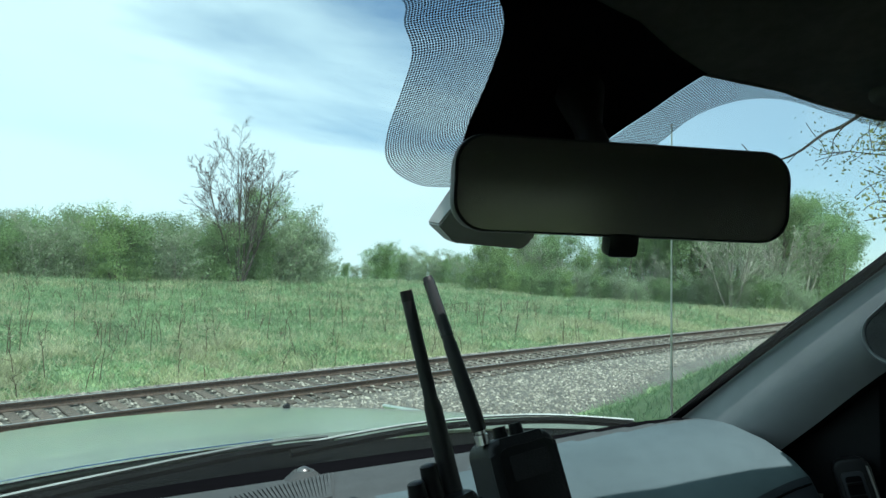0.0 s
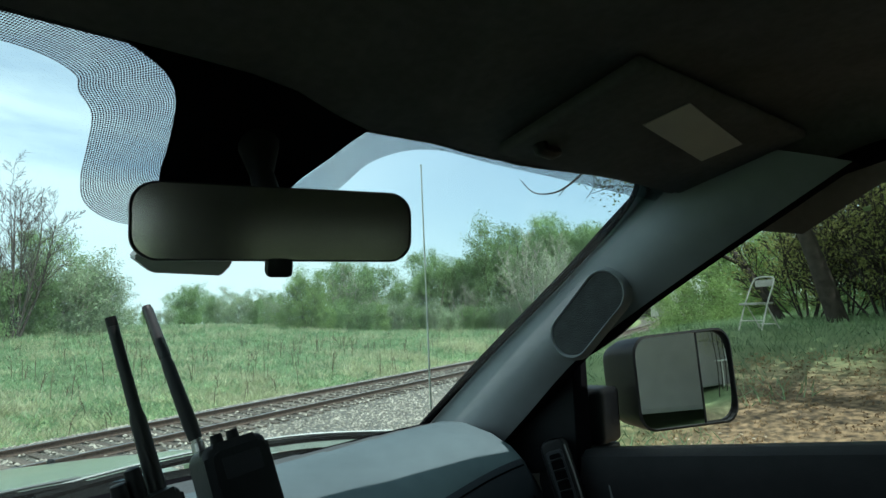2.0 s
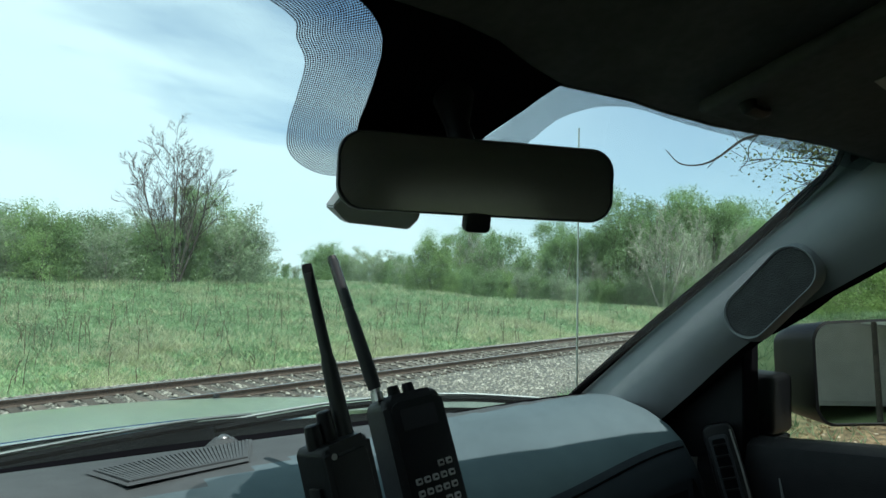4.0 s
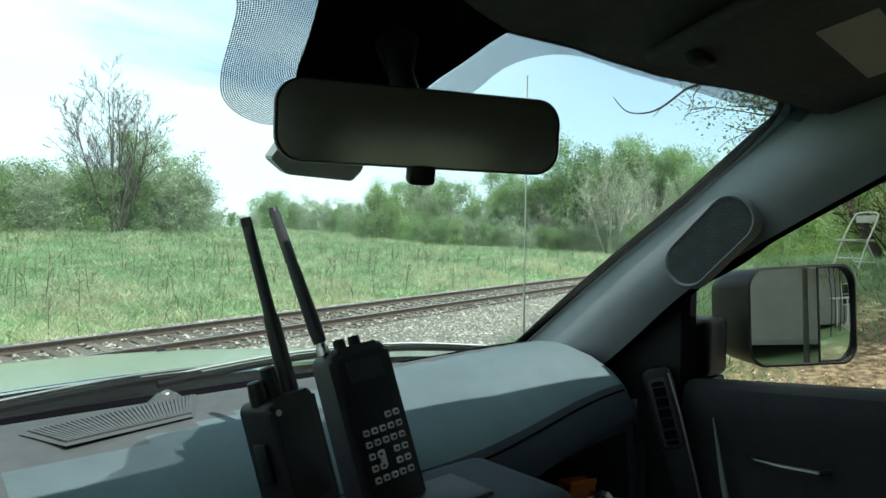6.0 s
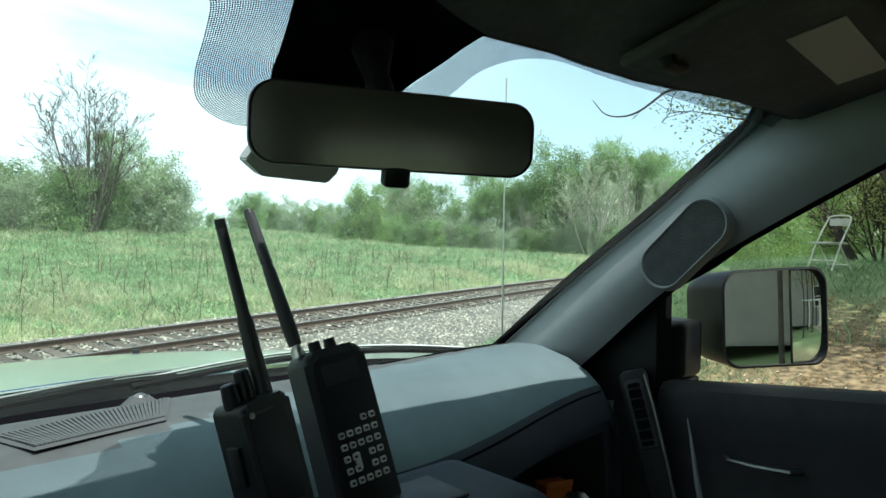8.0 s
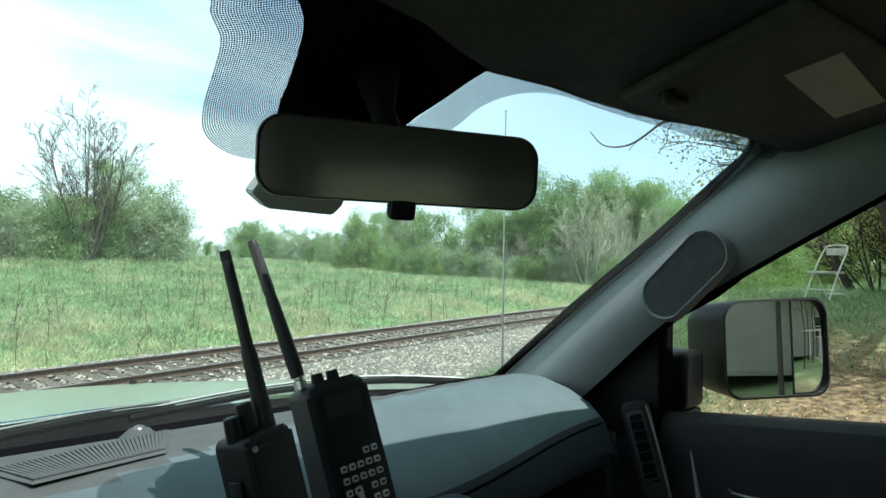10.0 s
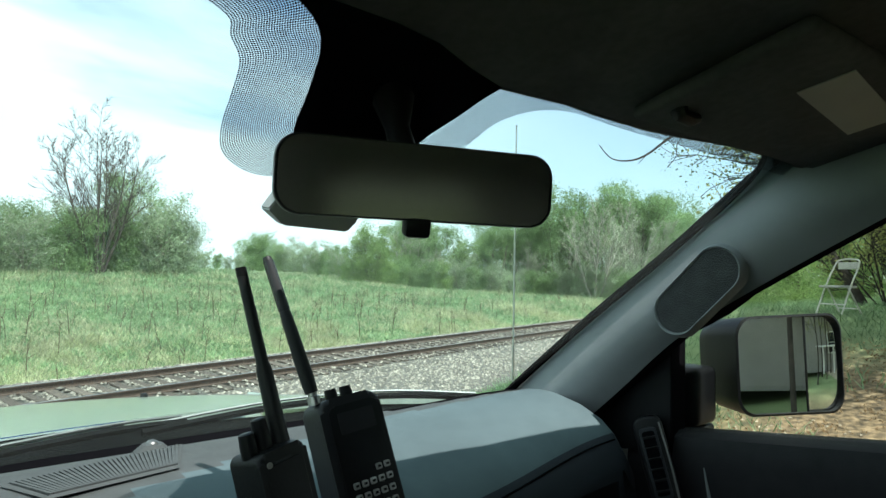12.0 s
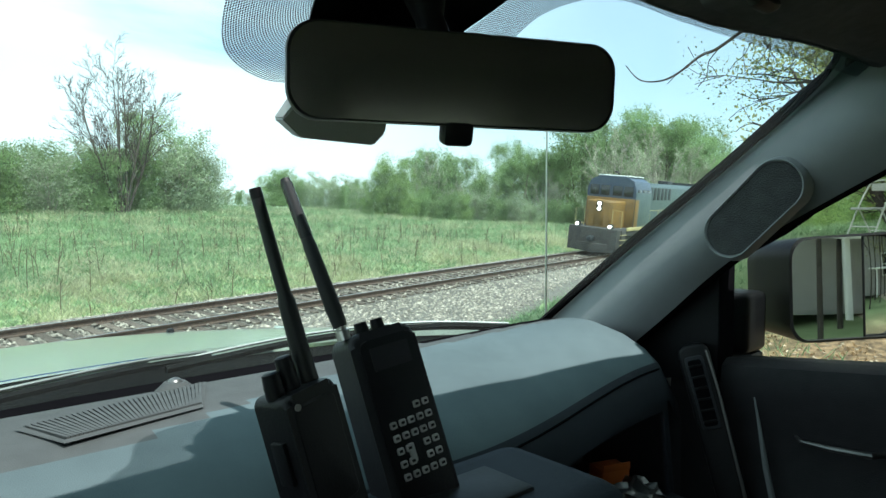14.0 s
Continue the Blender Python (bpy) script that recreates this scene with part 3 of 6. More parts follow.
        if sgn < 0:
            for v in bm.verts:
                v.co = Vector(mirrored(v.co))
        part("speaker_grille", bm, M["grillecloth"], pillar, "dark cloth oval speaker grille")

    # dashboard
    n = 174
    rows = [[dash_point(-0.60 + 1.322 * i / n, k) for i in range(n + 1)] for k in range(len(DASH_PROFILE))]
    bm = loft(rows)
    dash = part("dashboard", bm, [M["dash"], M["dash_strip"], M["rubber"], M["dash_shade"]], truck, "grey-green vinyl dashboard top with a sharp sunlit band", angle=60)
    # black front edge, grey strip; the lowest rows get the vinyl with painted-in shade
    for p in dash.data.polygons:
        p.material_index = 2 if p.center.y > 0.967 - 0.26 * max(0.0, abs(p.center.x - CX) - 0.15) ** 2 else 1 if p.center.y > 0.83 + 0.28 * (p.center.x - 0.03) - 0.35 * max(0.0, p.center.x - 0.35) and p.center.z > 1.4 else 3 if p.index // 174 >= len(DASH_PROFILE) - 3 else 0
    rows = [[dash_point(0.722, k) for k in range(len(DASH_PROFILE))], [(0.738, dash_point(0.722, k)[1], dash_point(0.722, k)[2] - 0.02) for k in range(len(DASH_PROFILE))], [(0.742, dash_point(0.722, k)[1], 1.2) for k in range(len(DASH_PROFILE))]]
    part("dash_end", loft(rows), M["dash_dark"], dash)
    k_edge = len(DASH_PROFILE) - 1
    # seam of the airbag cover
    pts = [(0.20 + 0.49 * i / 14,) for i in range(15)]
    seam = []
    for (x,) in pts:
        a, b = Vector(dash_point(x, k_edge - 2)), Vector(dash_point(x, k_edge - 1))
        seam.append(a.lerp(b, 0.4) + Vector((0, -0.0005, 0.0005)))
    part("cover_seam", tube(seam, 0.0016, 6), M["rubber"], dash)
    # lower fascia round an open cubby

    def fascia(x0, x1, z0, z1):
        rows = []
        for i in range(13):
            x = x0 + (x1 - x0) * i / 12
            _, ey, ez = dash_point(x, k_edge)
            top = min(z1, ez + 0.004)
            low = min(z0, top - 0.010)
            rows.append([(x, ey + 0.012 - 0.10 * (1.42 - z), z) for z in (top, top - 0.3 * (top - low), low + 0.3 * (top - low), low)])
        # the fascia's shade is in its colour too
        part("fascia", loft(rows, thick=0.006), M["dash_shade"], dash)
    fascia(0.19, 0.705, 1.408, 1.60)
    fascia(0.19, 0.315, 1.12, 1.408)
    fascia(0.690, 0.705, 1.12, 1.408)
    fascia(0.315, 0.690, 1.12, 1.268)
    part("cubby", box((0.305, 0.86, 1.20), (0.70, 0.88, 1.42), 0.004), M["dash_dark"], dash)
    part("cubby_floor", box((0.305, 0.64, 1.262), (0.70, 0.86, 1.274), 0.003), M["dash_dark"], dash)
    part("fascia", box((-0.60, 0.645, 1.10), (0.0, 0.80, 1.41), 0.01), M["dash_dark"], dash)
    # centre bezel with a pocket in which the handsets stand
    # bezel coloured with the same painted shade
    stack = part("centre_bezel", box((0.02, 0.47, 1.10), (0.29, 0.66, 1.474), 0.04, None, 5), M["dash_shade"], dash, "rounded grey centre bezel")
    part("bezel_screen", box((0.10, 0.462, 1.20), (0.27, 0.475, 1.42), 0.006, pose(0, 0, 0)), M["black"], stack)
    bm = box((0.06, 0.53, 1.466), (0.19, 0.60, 1.4785), 0.004)
    part("pocket", bm, M["black"], stack)
    # end vent: a slim black column with vanes, a silver strip down its outer side
    ax = Vector((0.0, 0.31, 0.95)).normalized()
    nv = Vector((-0.86, -0.46, 0.20))
    nv = (nv - ax * nv.dot(ax)).normalized()
    wv = ax.cross(nv).normalized()
    em = Matrix((wv, ax, nv)).transposed().to_4x4()
    em.translation = (0.737, 0.650, 1.444)
    part("end_panel", prism(rounded(0.050, 0.40, 0.016, 4, 0.0, -0.125), -0.05, -0.006, 0.006, em), M["black"], dash)
    vent = part("end_vent", prism(rounded(0.030, 0.120, 0.006, 4, -0.002, -0.004), -0.008, -0.002, 0.002, em), M["dash_dark"], dash)
    part("vent_well", prism(rounded(0.021, 0.108, 0.004, 4, -0.002, -0.004), -0.004, -0.0012, 0.0, em), M["rubber"], vent)
    for k in range(6):
        part("vane", box((-0.0125, -0.0015, -0.001), (0.0085, 0.002, 0.003), 0.0006, em @ pose(0, -0.050 + 0.018 * k, -0.002, 25)), M["black"], vent)
    part("vent_trim", tube(spline([tuple(em @ Vector(p)) for p in ((0.020, 0.062, -0.002), (0.022, 0.0, 0.002), (0.021, -0.06, 0.003), (0.019, -0.13, 0.003), (0.016, -0.22, 0.002))], 20), [0.0016 + 0.0016 * i / 20 for i in range(21)], 8), M["dull_metal"], dash, "silver trim strip")
    # defroster grille on the dash top
    c = [(-0.176, 0.886), (0.024, 0.934), (-0.014, 0.842), (-0.153, 0.815)]

    def gq(u, v, h=0.0):
        a, b = lerp(c[0], c[1], u), lerp(c[3], c[2], u)
        x, y = lerp(a, b, v)
        return Vector((x, y, 1.5262 + h))
    bm = bmesh.new()
    ring = [gq(0, 0), gq(1, 0), gq(1, 1), gq(0, 1)]
    rim_o = [gq(-0.03, -0.06), gq(1.025, -0.06), gq(1.03, 1.07), gq(-0.02, 1.07)]
    top = [bm.verts.new(p + Vector((0, 0, 0.002))) for p in ring]
    out = [bm.verts.new(p) for p in rim_o]
    for k in range(4):
        bm.faces.new((top[k], top[(k + 1) % 4], out[(k + 1) % 4], out[k]))
    part("grille_frame", bm, M["dash_strip"], dash, smooth=False)
    bm = bmesh.new()
    bm.faces.new([bm.verts.new(p + Vector((0, 0, -0.0005))) for p in ring])
    part("grille_well", bm, M["black"], dash, smooth=False)
    bm = bmesh.new()
    add_box(bm, (-0.0017, -0.5, 0), (0.0017, 0.5, 0.003))
    slat_mesh = None
    for k in range(36):
        u = (k + 0.5) / 36
        a, b = gq(u, 0.03, 0.0003), gq(min(1, u + 0.02), 0.97, 0.0003)
        d = b - a
        if slat_mesh is None:
            slat = part("slat", bm, M["dash_strip"], dash, smooth=False)
            slat_mesh = slat.data
        else:
            slat = new("slat", slat_mesh)
            slat.parent = dash
        slat.matrix_basis = Matrix.Translation((a + b) / 2) @ Matrix.Rotation(math.atan2(d.y, d.x) - math.pi / 2, 4, "Z") @ Matrix.Diagonal((1, d.length, 1, 1))
    # light sensor
    bm = bmesh.new()
    bmesh.ops.create_uvsphere(bm, u_segments=16, v_segments=10, radius=0.009)
    bmesh.ops.scale(bm, vec=(1, 1, 0.8), verts=bm.verts[:])
    bmesh.ops.translate(bm, vec=(-0.002, 0.957, 1.527), verts=bm.verts[:])
    part("light_sensor", bm, M["dull_metal"], dash, "small glossy light sensor dome")
    part("sensor_base", tube([(-0.002, 0.957, 1.519), (-0.002, 0.957, 1.529)], [0.024, 0.013], 16), M["dash_strip"], dash)

    # inside mirror
    a, b = Vector((-0.080, 0.497, 1.833)), Vector((0.126, 0.404, 1.829))
    ex = (b - a).normalized()
    ez = (Vector((0, 0, 1)) - ex * ex.z).normalized()
    ez = (ez + ez.cross(ex) * -0.06).normalized()
    ey = ez.cross(ex).normalized()
    mm = Matrix((ex, ez, -ey)).transposed().to_4x4()
    mm.translation = (a + b) / 2
    w, h = (b - a).length + 0.006, 0.0625
    shape = [(x, y * (1 + 0.01 * (-x / w))) for x, y in rounded(w, h, 0.020, 8)]
    bm = bmesh.new()
    loops = []
    for g, d in ((0.55, -0.040), (0.86, -0.034), (0.97, -0.022), (1.0, -0.004), (0.985, 0.001), (0.95, 0.001)):
        loops.append([bm.verts.new((x * (1 - (1 - g) * (0.5 if g > 0.9 else 0.75)), y * g, d)) for x, y in shape])
    for p, q in zip(loops, loops[1:]):
        for k in range(len(p)):
            bm.faces.new((p[k], p[(k + 1) % len(p)], q[(k + 1) % len(p)], q[k]))
    bm.faces.new(loops[0][::-1])
    bmesh.ops.transform(bm, matrix=mm, verts=bm.verts[:])
    rear = part("rear_view_mirror", bm, M["black"], truck, "black-framed rear view mirror, dimmed")
    bm = prism([(x * 0.976, y * 0.955) for x, y in shape], -0.004, 0.0004, 0.0, mm)
    part("mirror_glass", bm, M["dim_mirror"], rear, "dark dimmed mirror glass", smooth=False)
    part("dimming_tab", box((-0.011, -0.013, -0.024), (0.011, 0.004, -0.008), 0.004, mm @ pose(-0.001, -h / 2 - 0.003, 0.010, 12)), M["black"], rear)
    part("mirror_stem", tube([tuple(mm @ Vector((0, 0.0, -0.03))), (0.04, 0.505, 1.885), (0.05, 0.525, 1.918)], [0.014, 0.011, 0.02], 12), M["black"], rear)
    # sensor housing behind the mirror, wedge shaped
    outline = [(-0.046, 1.812), (-0.028, 1.799), (0.040, 1.797), (0.050, 1.808), (0.05, 1.848), (-0.02, 1.848)]
    bm = bmesh.new()
    f0 = [bm.verts.new((x, 0.578 - 0.02 * (z - 1.80) / 0.07, z)) for x, z in outline]
    f1 = [bm.verts.new((x + 0.008, 0.605, z + 0.004)) for x, z in outline]
    bm.faces.new(f0[::-1]); bm.faces.new(f1)
    for k in range(6):
        bm.faces.new((f0[k], f0[(k + 1) % 6], f1[(k + 1) % 6], f1[k]))
    bmesh.ops.bevel(bm, geom=bm.edges[:], offset=0.0015, segments=2, affect="EDGES")
    part("sensor_housing", bm, M["housing"], rear, "grey sensor housing behind the mirror")

    # doors: lower panel with sill, window post, glass
    for sgn in (1, -1):
        side = (lambda p: p) if sgn > 0 else mirrored
        name = "front_door"
        rows = []
        for y in np.linspace(0.74, -1.0, 16):
            sill = 1.484 - 0.114 * (max(y, 0.1) - 0.636)
            rows.append([side(p) for p in ((0.875, y, sill - 0.02), (0.86, y, sill + 0.002), (0.815, y, sill + 0.004), (0.797, y, sill - 0.006), (0.790, y, sill - 0.05), (0.805, y, sill - 0.09), (0.80, y, 1.30), (0.775, y, 1.22), (0.77, y, 1.0), (0.80, y, 0.6))])
        door = part(name, loft(rows), M["door"], truck, "black plastic door panel with grey pull handle")
        part("window_post", box((0.79, -0.012, -0.12), (0.84, 0.012, 0.11), 0.004, pose(0, 0.662, 1.56)) if sgn > 0 else box((2 * CX - 0.85, -0.020, -0.12), (2 * CX - 0.79, 0.020, 0.13), 0.004, pose(0, 0.652, 1.56)), M["rubber"], door)
        bm = loft([[side((0.80, 0.655, 1.46)), side((0.80, 0.655, 1.66))], [side((0.79, 0.74, 1.44)), side((0.79, 0.72, 1.60))], [side((0.78, 0.90, 1.42)), side((0.78, 0.86, 1.50))]], thick=0.01)
        part("sail_panel", bm, M["black"], door)
        back = spline([(0.80, 0.775, 1.535), (0.797, 0.692, 1.633), (0.795, 0.553, 1.716), (0.79, 0.408, 1.831), (0.785, 0.17, 1.940), (0.78, -0.2, 1.97), (0.79, -0.75, 1.955), (0.80, -0.80, 1.50)], 32)
        part("window_frame", tube([side(tuple(p)) for p in back], 0.015, 8), M["rubber"], door)
        rows = [[side((0.845 - 0.10 * (z - 1.45), y, z)) for y in np.linspace(front_y, -0.85, 6)] for z, front_y in ((1.44, 0.78), (1.55, 0.76), (1.65, 0.66), (1.78, 0.48), (1.93, 0.22))]
        pane = part("door_glass", loft(rows, thick=0.004), M["side_glass"], door, "clear door window pane")
        pane.visible_shadow = False
        rows = [[side(p) for p in ((0.89, y, 1.462), (0.945, y, 1.40), (0.97, y, 1.20), (0.965, y, 0.9), (0.94, y, 0.55))] for y in np.linspace(0.98, -1.05, 8)]
        part("door_skin", loft(rows, thick=0.006), M["paint"], door)
        if sgn > 0:
            bm = tube([(0.80, 0.530, 1.384), (0.782, 0.515, 1.384), (0.776, 0.47, 1.386), (0.782, 0.420, 1.388), (0.80, 0.410, 1.388)], [0.002, 0.003, 0.0042, 0.005, 0.005], 8)
            part("pull_handle", bm, M["dull_metal"], door, "grey metallic pull handle")
            part("door_trim", tube([(0.783, 0.588, 1.437), (0.780, 0.577, 1.39), (0.776, 0.564, 1.33), (0.776, 0.55, 1.27)], [0.0012, 0.003, 0.005, 0.005], 8), M["pillar"], door)
    # rear wall of the cab with its window
    for lo, hi in (((-0.74, -1.42, 0.6), (0.86, -1.36, 1.42)), ((-0.74, -1.42, 1.85), (0.86, -1.36, 2.0)), ((-0.74, -1.42, 1.42), (-0.58, -1.36, 1.85)), ((0.70, -1.42, 1.42), (0.86, -1.36, 1.85))):
        part("rear_wall", box(lo, hi, 0.01), M["dash_dark"], truck)
    pane = part("rear_window", box((-0.58, -1.40, 1.42), (0.70, -1.395, 1.85)), M["tint_glass"], truck, "dark tinted rear window")
    pane.visible_shadow = False
    for sgn in (1, -1):
        side = (lambda p: p) if sgn > 0 else mirrored
        part("rear_quarter", loft([[side((0.80, -0.80, 0.6)), side((0.80, -0.80, 1.55)), side((0.76, -0.80, 1.97))], [side((0.84, -1.40, 0.6)), side((0.84, -1.40, 1.5)), side((0.78, -1.40, 1.97))]], thick=0.03), M["dash_dark"], truck)
    part("floor_pan", box((-0.80, -1.42, 0.55), (0.92, 1.0, 0.62), 0.01), M["liner"], truck)
    part("firewall", box((-0.78, 0.95, 0.6), (0.90, 1.0, 1.43), 0.01), M["black"], truck)

    # cowl, hood, wipers
    rows = [[(CX - 0.86 + 1.72 * i / 24, (1.20 - 0.30 * ((i - 12) / 12 * 0.78) ** 2) + dy, z) for i in range(25)] for dy, z in ((-0.09, 1.430), (-0.03, 1.450), (0.03, 1.466), (0.075, 1.474))]
    part("cowl", loft(rows, thick=0.004), M["cowl"], truck, "black plastic cowl below the glass")
    rows = []
    for j in range(12):
        v = j / 11
        row = []
        for i in range(29):
            u = (i - 14) / 14
            x = CX + 0.83 * u * (1 - 0.08 * v)
            y0 = 1.27 - 0.20 * u * u
            y = y0 + 1.20 * v
            d = y - y0
            z = 1.497 - 0.11 * d - 0.025 * d * d - 0.035 * abs(u) ** 3
            row.append((x, y, z))
        rows.append(row)
    hood = part("hood", loft(rows, thick=0.012), M["paint"], truck, "pale silver-green metallic hood")
    # highlight on the hood's rear edge, made as a thin chrome tube
    edge = [(CX + 0.83 * u, 1.268 - 0.20 * u * u, 1.493 - 0.035 * abs(u) ** 3) for u in np.linspace(-1, 0.0, 18)]
    part("hood_edge", tube(edge, 0.004, 8), M["chrome"], hood, "chrome line standing for the highlight along the hood rear")
    part("washer_nozzle", box((-0.008, -0.009, 0), (0.012, 0.010, 0.018), 0.006, pose(0.365, 2.08, 1.379)), M["black"], hood)
    for pts in ([(-0.55, 1.085, 1.474), (-0.25, 1.150, 1.488), (0.0, 1.19, 1.498), (0.14, 1.20, 1.496)], [(0.06, 1.180, 1.492), (0.30, 1.170, 1.508), (0.52, 1.115, 1.512), (0.70, 1.03, 1.500)]):
        blade = part("wiper", tube(spline(pts, 14), 0.007, 6), M["cowl"], truck, "black wiper with a dull metal arm")
        arm = [Vector(p) + Vector((0, 0.022, 0.006)) for p in pts]
        part("wiper_arm", tube(spline(arm, 14), 0.003, 6), M["dull_metal"], blade)
    # fenders, grille block, bed and wheels
    for sgn in (1, -1):
        side = (lambda p: p) if sgn > 0 else mirrored
        rows = [[side((0.88 - 0.02 * k, y, z)) for k, z in ((0, 1.425 - 0.09 * (y - 1)), (-3, 1.36 - 0.08 * (y - 1)), (-5, 1.1), (-4, 0.8))] for y in (0.95, 1.3, 1.7, 2.1, 2.45)]
        part("fender", loft(rows, thick=0.01), M["paint"], truck)
    part("front_end", box((-0.78, 2.30, 0.55), (0.90, 2.50, 1.25), 0.06), M["paint"], truck)
    part("bed", box((-0.88, -3.45, 0.62), (1.0, -1.5, 1.36), 0.03), M["paint"], truck)
    part("chassis", box((-0.5, -3.4, 0.42), (0.62, 2.4, 0.60), 0.02), M["black"], truck)
    for wx in (-0.80, 0.92):
        for wy in (1.75, -2.5):
            g = ground_z(wx, wy)
            bm = bmesh.new()
            prof = [(-0.12, 0.22), (-0.13, 0.34), (-0.10, 0.385), (0.10, 0.385), (0.13, 0.34), (0.12, 0.22)]
            ring = [[bm.verts.new((wx + a, wy + r * math.cos(2 * math.pi * k / 28), g + 0.38 + r * math.sin(2 * math.pi * k / 28))) for k in range(28)] for a, r in prof]
            for p, q in zip(ring, ring[1:]):
                for k in range(28):
                    bm.faces.new((p[k], p[(k + 1) % 28], q[(k + 1) % 28], q[k]))
            wheel = part("wheel", bm, M["rubber"], truck, "black tyre on a steel rim")
            part("rim", tube([(wx - 0.09, wy, g + 0.38), (wx + 0.09, wy, g + 0.38)], 0.23, 24), M["metal"], wheel)
    # radio mast on the fender
    part("radio_mast", tube([(0.905, 1.127, 1.40), (0.905, 1.128, 1.7), (0.905, 1.127, 2.122), (0.905, 1.127, 2.126)], [0.0028, 0.0022, 0.0016, 0.003], 8), M["metal"], truck, "thin steel whip antenna")

    # door mirror, wide glass and a small convex one
    n = Vector((-0.43, -0.90, 0.05)).normalized()
    ex = Vector((0, 0, 1)).cross(n).normalized()
    ex = (ex + Vector((0, 0, 0.015))).normalized()
    ez = n.cross(ex).normalized()
    mm = Matrix((ex, ez, n)).transposed().to_4x4()
    mm.translation = (1.040, 0.545, 1.597)
    w, h = 0.244, 0.182
    shape = [(x, y * (1.0 + 0.06 * x / w)) for x, y in rounded(w, h, 0.036, 8)]
    bm = bmesh.new()
    loops = []
    for g, d in ((0.55, -0.135), (0.85, -0.12), (0.97, -0.08), (1.03, -0.01), (1.045, 0.006), (1.0, 0.008), (0.985, 0.0)):
        loops.append([bm.verts.new((x * (1 - (1 - g) * 0.8), y * g, d)) for x, y in shape])
    for p, q in zip(loops, loops[1:]):
        for k in range(len(p)):
            bm.faces.new((p[k], p[(k + 1) % len(p)], q[(k + 1) % len(p)], q[k]))
    bm.faces.new(loops[0][::-1])
    bmesh.ops.transform(bm, matrix=mm, verts=bm.verts[:])
    dm = part("door_mirror", bm, M["black"], truck, "black towing mirror with flat and convex glass")
    flat = [(min(x, 0.036), y) for x, y in shape]
    bm = prism([(x * 0.985, y * 0.985) for x, y in flat], -0.004, 0.002, 0.0, mm)
    part("flat_glass", bm, M["mirror"], dm, smooth=False)
    bm = bmesh.new()
    xs, ys = np.linspace(0.042, w / 2 * 0.985, 9), np.linspace(-1, 1, 13)
    grid = []
    for x in xs:
        lim = h / 2 * 0.985
        if x > w / 2 - 0.036:
            lim = (h / 2 - 0.036 + math.sqrt(max(0, 0.036 ** 2 - (x - (w / 2 - 0.036)) ** 2))) * 0.985
        grid.append([bm.verts.new((x, yy * lim, 0.0025 - 1.1 * ((x - 0.085) ** 2 + (yy * lim) ** 2) * 0.5)) for yy in ys])
    for p, q in zip(grid, grid[1:]):
        for k in range(12):
            bm.faces.new((p[k], p[k + 1], q[k + 1], q[k]))
    bmesh.ops.transform(bm, matrix=mm, verts=bm.verts[:])
    part("convex_glass", bm, M["mirror"], dm, "bulging convex mirror glass")
    part("glass_divider", box((0.0365, -h / 2, -0.006), (0.0415, h / 2, 0.0025), 0.001, mm), M["black"], dm)
    bm = box((0.856, 0.635, 1.485), (0.935, 0.71, 1.592), 0.012, None, 3)
    part("mirror_arm", box((0.856, 0.64, 1.452), (0.935, 0.705, 1.483), 0.006, None, 2), M["black"], dm)
    part("mirror_arm", bm, M["black"], dm)
    return truck


build_truck()


# ---- railway ----
CANT = 0.15                           # the far rail lies higher
NEAR_TOP = -1.0


def track_frame(x, z=0.0):
    """Pose on the track's middle at rail level: local x along the line, y across to the far side."""
    s = track_slope(x)
    return Matrix.Translation((x, track_y(x), NEAR_TOP + CANT / 2 + z)) @ Matrix.Rotation(math.atan(s), 4, "Z") @ Matrix.Rotation(math.atan(CANT / 1.5), 4, "X")


BED = ((-6.2, -1.74), (-5.4, -1.58), (-4.4, -1.50), (-3.2, -1.44), (-2.4, -1.38), (-1.75, -1.32), (0, -1.145), (1.75, -0.985), (2.3, -1.08), (2.9, -1.28), (3.8, -1.72))


def gravel_edge(x):
    """How far the loose stone reaches on the near side; grass creeps in farther along."""
    return -5.6 + 2.5 * smooth_step(10, 24, x)


def bed_point(x, d):
    z = np.interp(d, [p[0] for p in BED], [p[1] for p in BED])
    if d < 0:
        z -= 0.25 * smooth_step(0, 1.2, gravel_edge(x) - d)
    s = track_slope(x)
    n = math.hypot(1, s)
    return Vector((x - d * s / n, track_y(x) + d / n, z))


